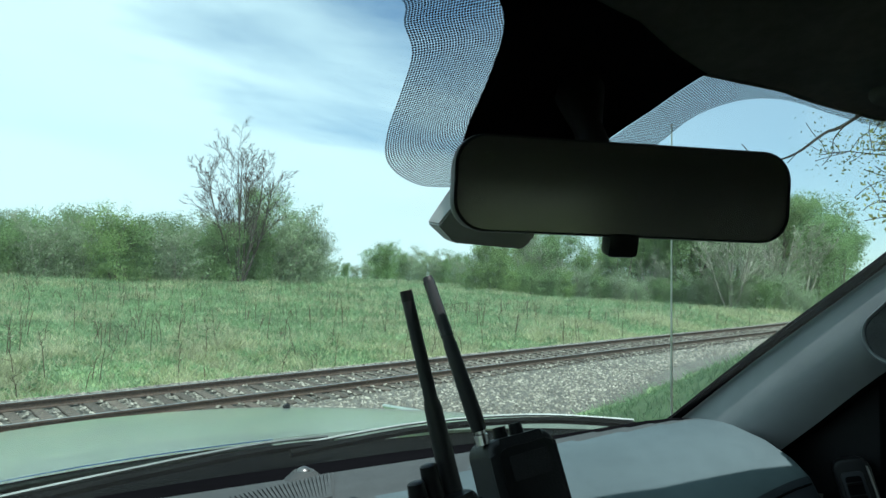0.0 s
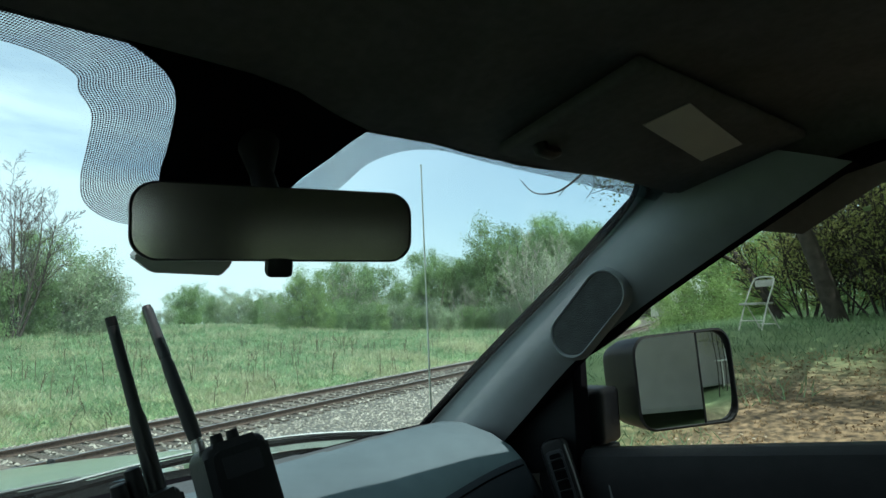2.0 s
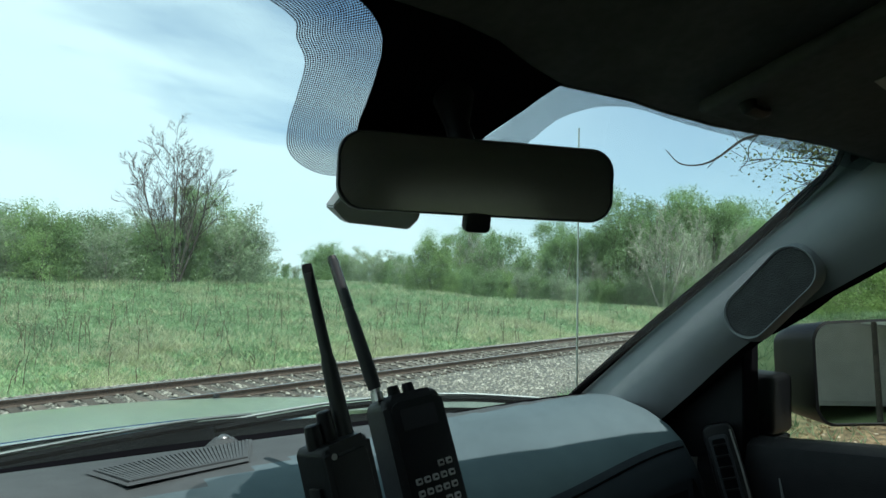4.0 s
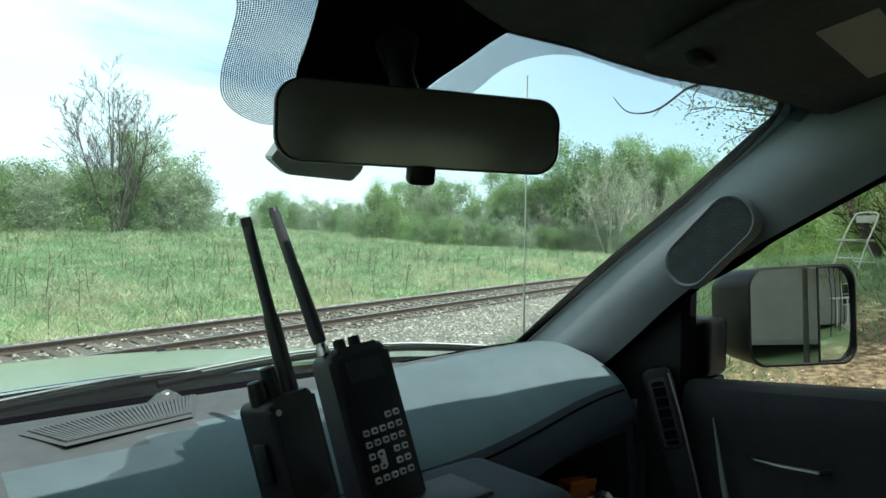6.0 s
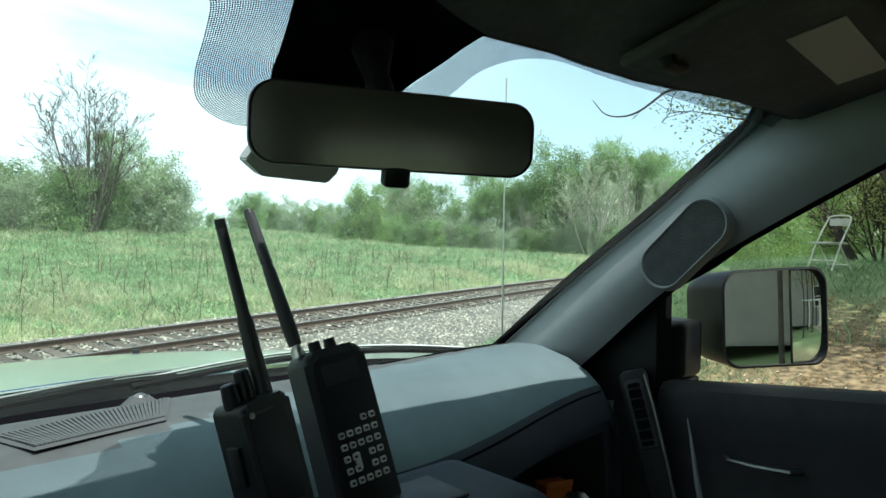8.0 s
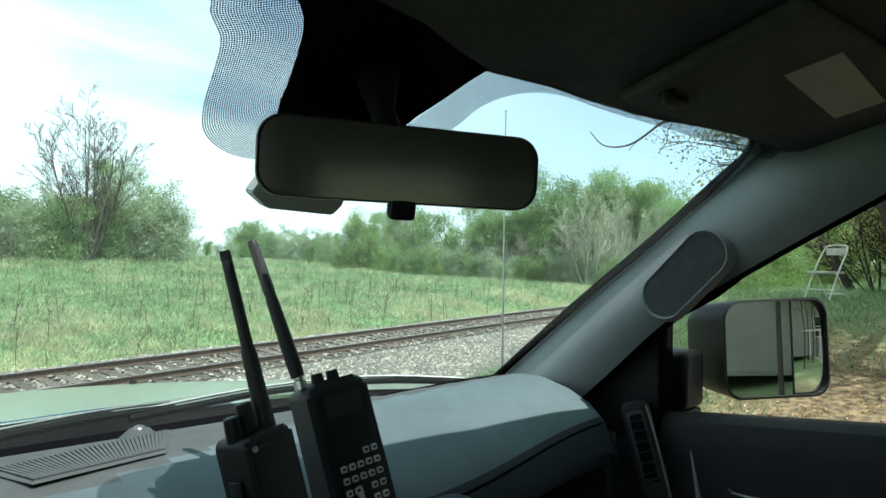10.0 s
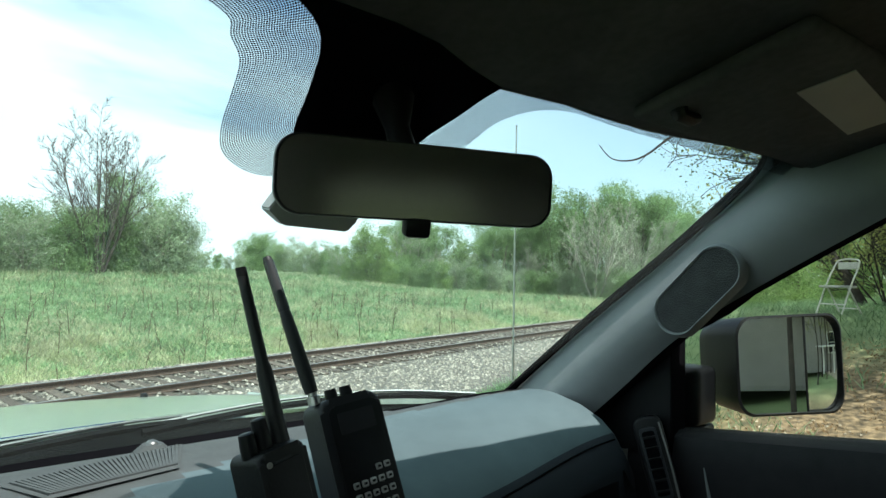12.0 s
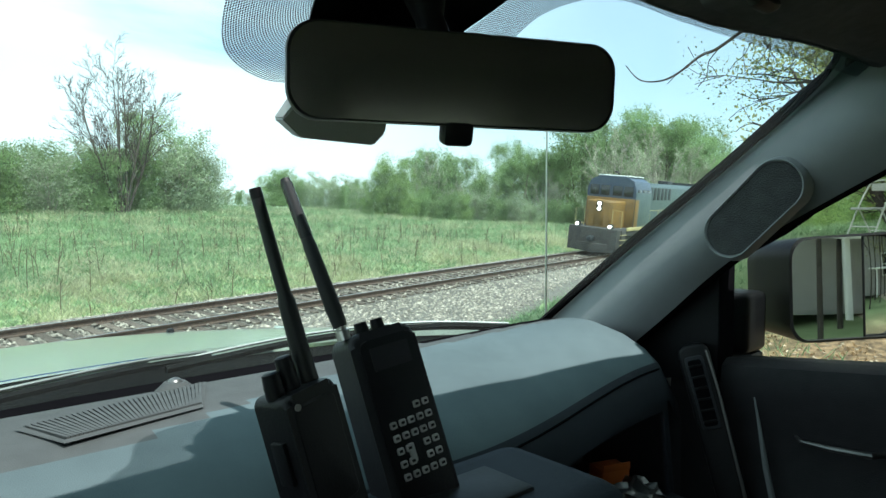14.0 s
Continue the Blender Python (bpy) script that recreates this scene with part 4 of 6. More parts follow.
def build_railway():
    rng = random.Random(4)
    line = thing("railway_track", "single railway track with rusty rails on grey stone ballast", "railway track")
    xs = [-40 + 2.0 * i for i in range(151)]
    # bed of ballast
    rows = []
    for x in xs:
        rows.append([bed_point(x, d) for d in (-6.2, -5.4, -4.4, -3.2, -2.4, -1.75, -0.9, 0, 0.9, 1.75, 2.3, 2.9, 3.8)])
    part("ballast_bed", loft(rows), M["ballast_bed"], line)
    # rails: foot, web and head
    sect = [(-0.07, -0.17), (-0.07, -0.155), (-0.012, -0.135), (-0.010, -0.045), (-0.036, -0.035), (-0.036, -0.004), (-0.030, 0.0), (0.030, 0.0), (0.036, -0.004), (0.036, -0.035), (0.010, -0.045), (0.012, -0.135), (0.07, -0.155), (0.07, -0.17)]
    for off in (-0.7525, 0.7525):
        rows = [[track_frame(x) @ Vector((0, off + a, b)) for a, b in sect] for x in xs]
        bm = loft(rows, closed_u=True)
        ob = part("rail", bm, [M["rail"], M["railhead"]], line, angle=30)
        for p in ob.data.polygons:
            if p.normal.z > 0.9 and (ob.data.vertices[p.vertices[0]].co - track_frame(ob.data.vertices[p.vertices[0]].co.x) .translation).z > -0.3:
                c = ob.data.vertices[p.vertices[0]].co
                lo = (track_frame(c.x).inverted() @ c).z
                p.material_index = 1 if lo > -0.01 else 0
    # ties
    bm = bmesh.new()
    add_box(bm, (-0.115, -1.3, -0.36), (0.115, 1.3, -0.165), 0.012, segments=1)
    tie_mesh = None
    x = -9.0
    while x < 95:
        m = track_frame(x) @ pose(0, rng.uniform(-0.05, 0.05), rng.uniform(-0.012, 0.006), 0, 0, rng.uniform(-1.5, 1.5))
        if tie_mesh is None:
            tie = part("tie", bm, M["tie"], line, smooth=False)
            tie_mesh = tie.data
        else:
            tie = new("tie", tie_mesh)
            tie.parent = line
        tie.matrix_basis = m
        x += 0.485
    # loose stones: one broken lump per stone
    lump = np.array([(1, 0, 0), (-1, 0, 0), (0, 1, 0), (0, -1, 0), (0, 0, 1), (0, 0, -0.5)], float)
    lf = [(0, 2, 4), (2, 1, 4), (1, 3, 4), (3, 0, 4), (2, 0, 5), (1, 2, 5), (3, 1, 5), (0, 3, 5)]
    r = np.random.RandomState(3)
    verts, faces = [], []
    for i in range(46000):
        x = -8 + 66 * r.rand() ** 1.3
        d = r.uniform(-5.9, 2.6)
        if abs(abs(d) - 0.7525) < 0.09 or d < gravel_edge(x) + 0.5 * r.rand():
            continue
        lift = 0.0
        if abs(d) < 1.35:
            k = ((x + 9.0) / 0.485) % 1
            if k < 0.27 or k > 0.73:
                continue
            lift = 0.03 + 0.05 * (1 - abs(k - 0.5) / 0.23)
        p = bed_point(x, d)
        p.z += lift
        s = r.uniform(0.028, 0.07)
        a = r.rand() * 6.28
        c_, s_ = math.cos(a), math.sin(a)
        base = len(verts)
        jig = lump * (1 + 0.5 * (r.rand(6, 3) - 0.5)) * s * np.array([1, 0.8, 0.7])
        for q in jig:
            verts.append((p.x + q[0] * c_ - q[1] * s_, p.y + q[0] * s_ + q[1] * c_, p.z + q[2]))
        faces += [tuple(base + v for v in f) for f in lf]
    ob = raw("ballast_stones", verts, faces, M["ballast"], line)
    tagged(ob, kind="stuff")


build_railway()


# ---- plants ----
def branch_segments(rng, start, direction, length, radius, level, max_level, out, tips, up=0.15, kids=(4, 6), bend=0.25, spread=0.8):
    n = 5 if level < 2 else 3
    p, d = Vector(start), Vector(direction).normalized()
    pts, rad = [p.copy()], [radius]
    for i in range(n):
        d = (d + Vector((rng.uniform(-1, 1), rng.uniform(-1, 1), rng.uniform(-1, 1))) * bend * (0.5 if level == 0 else 1) / n * 2 + Vector((0, 0, up / n))).normalized()
        p = p + d * length / n
        pts.append(p.copy())
        rad.append(radius * (1 - 0.75 * (i + 1) / n))
    out.append((pts, rad, 7 if level == 0 else 5 if level == 1 else 3))
    if level >= max_level:
        tips.extend(pts[1:])
        return
    for k in range(rng.randint(*kids)):
        t = rng.uniform(0.3, 1.0) if level == 0 else rng.uniform(0.2, 1.0)
        i = min(n - 1, int(t * n))
        q = pts[i].lerp(pts[i + 1], t * n - i)
        side = Vector((rng.uniform(-1, 1), rng.uniform(-1, 1), rng.uniform(-0.3, 0.7))).normalized()
        nd = (d * (1.1 - spread * 0.5) + side * spread).normalized()
        branch_segments(rng, q, nd, length * rng.uniform(0.35, 0.6), rad[i] * 0.55, level + 1, max_level, out, tips, up, kids, bend * 1.2, spread)


def leaf_cloud(seed, centres, count, size, puff, flat=0.6, spray=False):
    """Many small bent leaf sprays, gathered round the given centres."""
    r = np.random.RandomState(seed)
    c = np.array([tuple(p) for p in centres])
    pick = c[r.randint(0, len(c), count)] + r.normal(0, puff, (count, 3)) * np.array([1, 1, 0.8])
    a = r.normal(size=(count, 3)); a /= np.linalg.norm(a, axis=1)[:, None]
    b = np.cross(a, r.normal(size=(count, 3))); b /= np.linalg.norm(b, axis=1)[:, None]
    s = size * r.uniform(0.5, 1.3, (count, 1))
    if spray:
        v = np.empty((count, 3, 3))
        v[:, 0], v[:, 1], v[:, 2] = pick - a * s * 0.7 - b * s, pick + a * s * 0.35 + b * s * 0.9, pick + a * s
        return v.reshape(-1, 3), [(3 * i, 3 * i + 1, 3 * i + 2) for i in range(count)]
    v = np.empty((count, 4, 3))
    v[:, 0], v[:, 1], v[:, 2], v[:, 3] = pick - a * s, pick + b * s * flat, pick + a * s, pick - b * s * flat * 0.8
    v[:, 1] += np.cross(a, b) * s * 0.25
    return v.reshape(-1, 3), [(4 * i, 4 * i + 1, 4 * i + 2, 4 * i + 3) for i in range(count)]


def make_tree(name, label, category, seed, height, trunks, radius, bark, leaf, leaves, leaf_size, puff, levels=3, spread=0.8, up=0.2, lean=0.12, kids=(4, 6), skirt=0.0, group="", thin=0.01):
    rng = random.Random(seed)
    t = thing(name, label, category, group=group)
    segs, tips = [], []
    for k in range(trunks):
        a = 2 * math.pi * k / trunks + rng.uniform(-0.5, 0.5)
        off = 0 if trunks == 1 else radius * 2.0
        d = Vector((math.cos(a) * lean, math.sin(a) * lean, 1)) if trunks > 1 else Vector((lean * math.cos(a), lean * math.sin(a), 1))
        branch_segments(rng, (off * math.cos(a), off * math.sin(a), -0.2), d, height * rng.uniform(0.72, 0.85), radius, 0, levels, segs, tips, up, kids, 0.3, spread)
    bm = bmesh.new()
    for pts, rad, sides in segs:
        add_tube(bm, pts, [max(q, thin) for q in rad], sides, caps=False)
    part("trunk", bm, bark, t, smooth=True, angle=80)
    if leaves:
        cs = list(tips)
        for k in range(int(len(tips) * skirt)):
            q = rng.choice(tips)
            cs.append(Vector((q.x * 0.95, q.y * 0.95, q.z * rng.uniform(0.02, 0.7))))
        v, f = leaf_cloud(seed, cs, leaves, leaf_size, puff, spray=leaf_size > 0.08)
        v[:, 2] = np.maximum(v[:, 2], 0.03)
        raw("crown", v, f, leaf, t)
    return t


def vase_tree(name, label, category, seed, height, width, stems, bark, leaf, leaves, leaf_size, puff, group="", thin=0.016, radius=0.16, twigs=(6, 5)):
    """Several stems fanning up from one root, each with rising limbs, twigs and fine shoots, into a rounded crown."""
    rng = random.Random(seed)
    t = thing(name, label, category, group=group)
    segs, tips = [], []

    def shoot(start, d, length, r0, level):
        n = (9, 6, 4, 3)[level]
        p, pts, rad = Vector(start), [Vector(start)], [r0]
        d = Vector(d).normalized()
        for i in range(n):
            wob = Vector((rng.uniform(-1, 1), rng.uniform(-1, 1), rng.uniform(-0.6, 0.6))) * (0.06, 0.12, 0.20, 0.25)[level]
            d = (d + wob + Vector((0, 0, (0.075, 0.085, 0.06, 0.02)[level]))).normalized()
            p = p + d * length / n
            pts.append(p.copy())
            rad.append(max(thin * (1.0 if level > 1 else 1.2), r0 * (1 - 0.82 * (i + 1) / n)))
        segs.append((pts, rad, (7, 5, 3, 3)[level]))
        if level == 3:
            tips.extend(pts[1:])
            return
        count = (11, twigs[0], twigs[1])[level]
        for k in range(count):
            f = (0.22 if level == 0 else 0.18) + (0.80 if level == 0 else 0.82) * (k + rng.random()) / count
            f = min(f, 0.999)
            i = int(f * n)
            q = pts[i].lerp(pts[i + 1], f * n - i)
            along = (pts[i + 1] - pts[i]).normalized()
            a = rng.uniform(0, 6.283)
            out = Vector((math.cos(a), math.sin(a), rng.uniform(-0.1, 0.5)))
            out = (out - along * out.dot(along)).normalized()
            turn = rng.uniform(0.45, 0.9)
            size = length * (0.37, 0.46, 0.48)[level] * rng.uniform(0.7, 1.2) * (1.15 - 0.55 * f)
            shoot(q, along * math.cos(turn) + out * math.sin(turn), size, max(thin, rad[i] * 0.5), level + 1)

    for k in range(stems):
        a = 2 * math.pi * k / stems + rng.uniform(-0.35, 0.35)
        tilt = (0.10 if k % 3 == 0 else 0.30) * rng.uniform(0.8, 1.25) * width / height * 1.5
        shoot((math.cos(a) * radius * 1.6, math.sin(a) * radius * 1.6, -0.3), (math.cos(a) * tilt * 1.6, math.sin(a) * tilt * 1.6, 1), height * (1.0 if k % 3 == 0 else 0.86) * rng.uniform(0.88, 1.0), radius * rng.uniform(0.7, 1.1), 0)
    bm = bmesh.new()
    for pts, rad, sides in segs:
        add_tube(bm, pts, rad, sides, caps=False)
    part("trunk", bm, bark, t, smooth=True, angle=80)
    if leaves:
        v, f = leaf_cloud(seed, tips, leaves, leaf_size, puff, spray=leaf_size > 0.08)
        raw("crown", v, f, leaf, t)
    return t


def spot(bearing, rng_m, turn=0.0, size=1.0, tall=1.0, sink=0.0):
    b = radians(bearing)
    x, y = -0.3 + rng_m * math.sin(b), 0.05 + rng_m * math.cos(b)
    return Matrix.Translation((x, y, ground_z(x, y) - sink)) @ Matrix.Rotation(turn, 4, "Z") @ Matrix.Diagonal((size, size, size * tall, 1))


def build_plants():
    rng = random.Random(11)
    # models, each first used where it stands
    bare = vase_tree("bare_tree", "tall multi-stemmed tree, nearly leafless, grey bark", "tree", 9, 14.2, 9.0, 8, M["bark_mid"], M["bud"], 1500, 0.04, 0.15, thin=0.015, radius=0.15, twigs=(6, 6))
    bare.matrix_basis = spot(15.25, 67, 2.0, 0.95, 0.98)
    bush_a = make_tree("bush", "dense spring-green bush at the field edge", "bush", 21, 6.2, 6, 0.07, M["bark"], M["leaf_a"], 18000, 0.088, 0.30, 2, 0.9, 0.1, 0.35, (4, 6), 0.9, "bushes along the field edge")
    bush_b = make_tree("bush", "bright yellow-green bush at the field edge", "bush", 22, 7.0, 5, 0.07, M["bark"], M["leaf_b"], 18000, 0.09, 0.34, 2, 0.85, 0.15, 0.3, (4, 6), 0.8, "bushes along the field edge")
    bush_c = make_tree("bush", "pale blossoming open bush at the field edge", "bush", 23, 5.5, 6, 0.06, M["bark_pale"], M["leaf_c"], 12000, 0.085, 0.28, 2, 0.95, 0.1, 0.4, (5, 7), 0.5, "bushes along the field edge")
    tree_a = make_tree("tree", "leafing tree with rounded spring-green crown", "tree", 31, 12.5, 2, 0.22, M["bark"], M["leaf_a"], 26000, 0.10, 0.40, 3, 0.85, 0.2, 0.15, (4, 6), 0.35, "trees along the field edge")
    tree_b = vase_tree("tree", "tall pale-barked tree with thin yellow-green leaves", "tree", 32, 12.0, 9.5, 6, M["bark_pale"], M["leaf_c"], 10000, 0.085, 0.26, "trees along the field edge", thin=0.022, radius=0.20, twigs=(5, 4))
    tree_c = make_tree("tree", "spring-green tree with loose crown", "tree", 33, 9.0, 3, 0.14, M["bark_dark"], M["leaf_a"], 19000, 0.094, 0.34, 3, 0.85, 0.2, 0.25, (4, 5), 0.5, "trees along the field edge")
    used = set()

    def place(model, b, r, size=1.0, tall=1.0):
        m = spot(b, r, rng.uniform(0, 6.28), size, tall)
        p = m.translation
        if abs(p.y - track_y(p.x)) < 4.8:
            return
        if model.name in used:
            copy_thing(model, m)
        else:
            used.add(model.name)
            model.matrix_basis = m

    # hedge on the rise, west part
    for b in np.arange(-14, 13.5, 1.15):
        place(rng.choice([bush_a, bush_a, bush_b, bush_c]), b + rng.uniform(-0.4, 0.4), rng.uniform(62, 74), rng.uniform(0.7, 1.18))
    for b, r, k, s in ((13.2, 71, bush_a, 0.95), (14.6, 72, bush_c, 1.05), (16.2, 71, bush_a, 0.95), (17.8, 72, tree_c, 0.95), (19.0, 71, bush_c, 1.25), (20.3, 72, bush_c, 1.05), (21.2, 73, bush_c, 0.85), (16.9, 76, bush_b, 1.0)):
        place(k, b, r, s)
    for b in np.arange(22.0, 35, 0.9):
        place(rng.choice([bush_c, bush_c, bush_a]), b, rng.uniform(98, 112), rng.uniform(0.30, 0.55) if b < 28 else rng.uniform(0.6, 0.85))
    place(bush_a, 26.6, 104, 0.95)
    place(bush_b, 27.2, 105, 0.80)
    for b, r, k, s in ((35.2, 83, bush_b, 0.95), (36.4, 82, bush_b, 1.20), (37.6, 83, bush_b, 1.00), (38.6, 86, tree_c, 0.80), (39.6, 84, tree_b, 0.62), (40.6, 86, tree_c, 0.90), (42.0, 85, tree_b, 0.62), (43.2, 87, tree_c, 0.84), (44.6, 86, bush_b, 0.97), (45.8, 88, tree_b, 0.72), (47.2, 86, tree_a, 0.65), (48.6, 88, tree_c, 0.95), (49.8, 86, tree_b, 0.85), (51.0, 88, tree_a, 1.12), (52.4, 90, tree_c, 1.40), (53.6, 92, tree_a, 1.50), (55.4, 78, tree_b, 1.42), (57.0, 92, tree_a, 1.70), (58.0, 86, tree_b, 1.46), (59.0, 92, tree_a, 1.56), (60.3, 93, tree_b, 1.50), (61.5, 98, tree_a, 1.42), (62.8, 104, tree_a, 1.18), (64.0, 112, tree_b, 1.03), (50.4, 96, tree_a, 1.22), (47.0, 97, tree_c, 1.12), (54.5, 99, tree_a, 1.48), (58.4, 102, tree_a, 1.64), (52.6, 98, tree_b, 1.37), (56.4, 97, tree_a, 1.58), (60.2, 100, tree_b, 1.52), (61.8, 104, tree_a, 1.52), (48.6, 95, tree_a, 0.95), (44.0, 96, tree_b, 0.67), (41.0, 97, bush_a, 1.40), (60.6, 112, tree_a, 1.35), (61.3, 124, tree_b, 1.4), (61.9, 138, tree_a, 1.5), (62.3, 155, tree_c, 2.1), (62.6, 172, tree_a, 1.75), (62.9, 195, tree_a, 1.85)):
        place(k, b, r, s)
    for b in np.arange(38, 63, 1.5):
        place(rng.choice([bush_a, bush_b, bush_c]), b, rng.uniform(78, 82), rng.uniform(0.45, 0.7))
    # scrub on the near bank, and the trees over the truck's side
    for b, r, k, s in ((66.6, 46, bush_b, 0.75), (68.2, 40, bush_b, 0.7), (70.0, 34, bush_b, 0.62), (71.6, 36, bush_a, 0.8), (73.4, 30, bush_b, 0.7), (76.0, 28, bush_b, 0.5), (81.0, 28, bush_a, 0.6), (86, 24, bush_a, 0.9), (90, 22, bush_a, 0.9)):
        place(k, b, r, s)
    shrub = vase_tree("shrub", "tangled brown-stemmed shrub with sparse olive leaves", "shrub", 71, 3.4, 4.6, 8, M["bark_dark"], M["leaf_d"], 5200, 0.040, 0.12, "shrubs on the bank", thin=0.008, radius=0.035, twigs=(5, 4))
    shrub.matrix_basis = spot(76.5, 17.5, 0.3, 0.9)
    for b, r, s in ((79.0, 18.5, 1.0), (81.5, 16.5, 1.15), (83.8, 18.0, 1.3), (86.2, 16.0, 1.25), (88.5, 17.0, 1.35), (91.0, 15.5, 1.3), (94.0, 16.0, 1.4)):
        copy_thing(shrub, spot(b, r, b, s))
    near = make_tree("shade_tree", "dark-barked leaning tree with small leaves over the bank", "tree", 47, 9.5, 1, 0.22, M["bark_dark"], M["leaf_dark"], 11000, 0.042, 0.30, 3, 1.0, 0.05, 0.25, (7, 9), 0.0)
    near.matrix_basis = spot(78.6, 15.0, 2.4, 0.9)
    lean = make_tree("leaning_tree", "slim leaning dark trunk with few leaves", "tree", 52, 7.5, 1, 0.13, M["bark_dark"], M["leaf_d"], 2600, 0.06, 0.3, 3, 0.8, 0.1, 0.75, (4, 6), 0.0)
    lean.matrix_basis = spot(75.0, 17.5, 0.6)
    # most of these copies stand out of view, added for their shade
    for b, r, a, s in ((128, 13.5, 4.0, 0.9), (98, 9.0, 1.0, 0.8), (108, 6.8, 5.0, 0.75), (104, 12.5, 2.6, 0.95), (93, 11.5, 0.4, 0.9)):
        copy_thing(near, spot(b, r, a, s))
    tall = make_tree("shade_tree", "tall dark-barked tree with high leafy crown beside the drive", "tree", 61, 11.5, 1, 0.20, M["bark_dark"], M["leaf_dark"], 22000, 0.078, 0.40, 3, 1.0, 0.12, 0.05, (6, 8), 0.0)
    tall.matrix_basis = spot(88, 7.8, 0.5, 1.15)
    # dense crowns added south of the bank, largely unseen, to shade it
    for k, b, r, s in ((tree_c, 94, 19.5, 0.7), (tree_a, 87.5, 23, 0.75), (tall, 101, 15.0, 0.9)):
        copy_thing(k, spot(b, r, b, s))
    # bare limb hanging out from the near tree over the bonnet's side
    back = tall.matrix_basis.inverted()
    size = tall.matrix_basis.to_scale().x
    bm = bmesh.new()
    root = tall.matrix_basis.translation
    for pts, r0 in (([(root.x, root.y, root.z + 4.6), (6.6, 1.2, 4.45), (5.8, 2.0, 3.8), (5.29, 2.43, 3.36), (5.07, 2.83, 3.04), (5.01, 2.97, 2.98), (4.90, 3.12, 2.84), (4.79, 3.22, 2.78), (4.70, 3.35, 2.80), (4.62, 3.43, 2.92)], 0.022), ([(5.07, 2.83, 3.04), (5.05, 2.92, 2.93), (5.06, 2.94, 2.82), (5.04, 3.01, 2.73)], 0.006), ([(5.29, 2.43, 3.36), (5.22, 2.62, 3.10), (5.20, 2.70, 2.96)], 0.006), ([(4.90, 3.12, 2.84), (4.88, 3.20, 2.76)], 0.005)):
        line = [back @ p for p in spline(pts, 6 * len(pts))]
        add_tube(bm, line, [max(0.0035, r0 * (1 - 0.85 * i / len(line))) / size for i in range(len(line))], 5, False)
    part("bare_limb", bm, M["bark_dark"], tall, "thin bare drooping limb")
    # slim trunks before the house
    slim = make_tree("yard_tree", "slim dark yard tree with sparse yellow-green leaves", "tree", 83, 9.0, 1, 0.05, M["bark_dark"], M["leaf_d"], 9500, 0.045, 0.28, 3, 0.75, 0.25, 0.08, (5, 7), 0.0, "yard trees before the house")
    slim.matrix_basis = Matrix.Translation((4.5, -9.8, ground_z(4.5, -9.8)))
    for x, y, s in ((5.5, -10.6, 0.9), (5.6, -12.0, 1.1), (6.6, -12.4, 1.0)):
        copy_thing(slim, Matrix.Translation((x, y, ground_z(x, y))) @ Matrix.Rotation(x * 7, 4, "Z") @ Matrix.Scale(s, 4))


build_plants()


def blades(seed, count, spots, height, width):
    """Grass blades, one leaf-shaped triangle each, at the given places."""
    r = np.random.RandomState(seed)
    n = len(spots)
    p = np.array(spots)
    a = r.rand(n) * 6.283
    h = height * r.uniform(0.5, 1.3, n) * p[:, 3]
    w = width * p[:, 3]
    lean = r.normal(0, 0.75, (n, 2)) * h[:, None]
    v = np.empty((n, 3, 3))
    v[:, 0, 0], v[:, 0, 1], v[:, 0, 2] = p[:, 0] - w * np.cos(a), p[:, 1] - w * np.sin(a), p[:, 2] - 0.02
    v[:, 1, 0], v[:, 1, 1], v[:, 1, 2] = p[:, 0] + w * np.cos(a), p[:, 1] + w * np.sin(a), p[:, 2] - 0.02
    v[:, 2, 0], v[:, 2, 1], v[:, 2, 2] = p[:, 0] + lean[:, 0], p[:, 1] + lean[:, 1], p[:, 2] + h
    return v.reshape(-1, 3), [(3 * i, 3 * i + 1, 3 * i + 2) for i in range(n)]


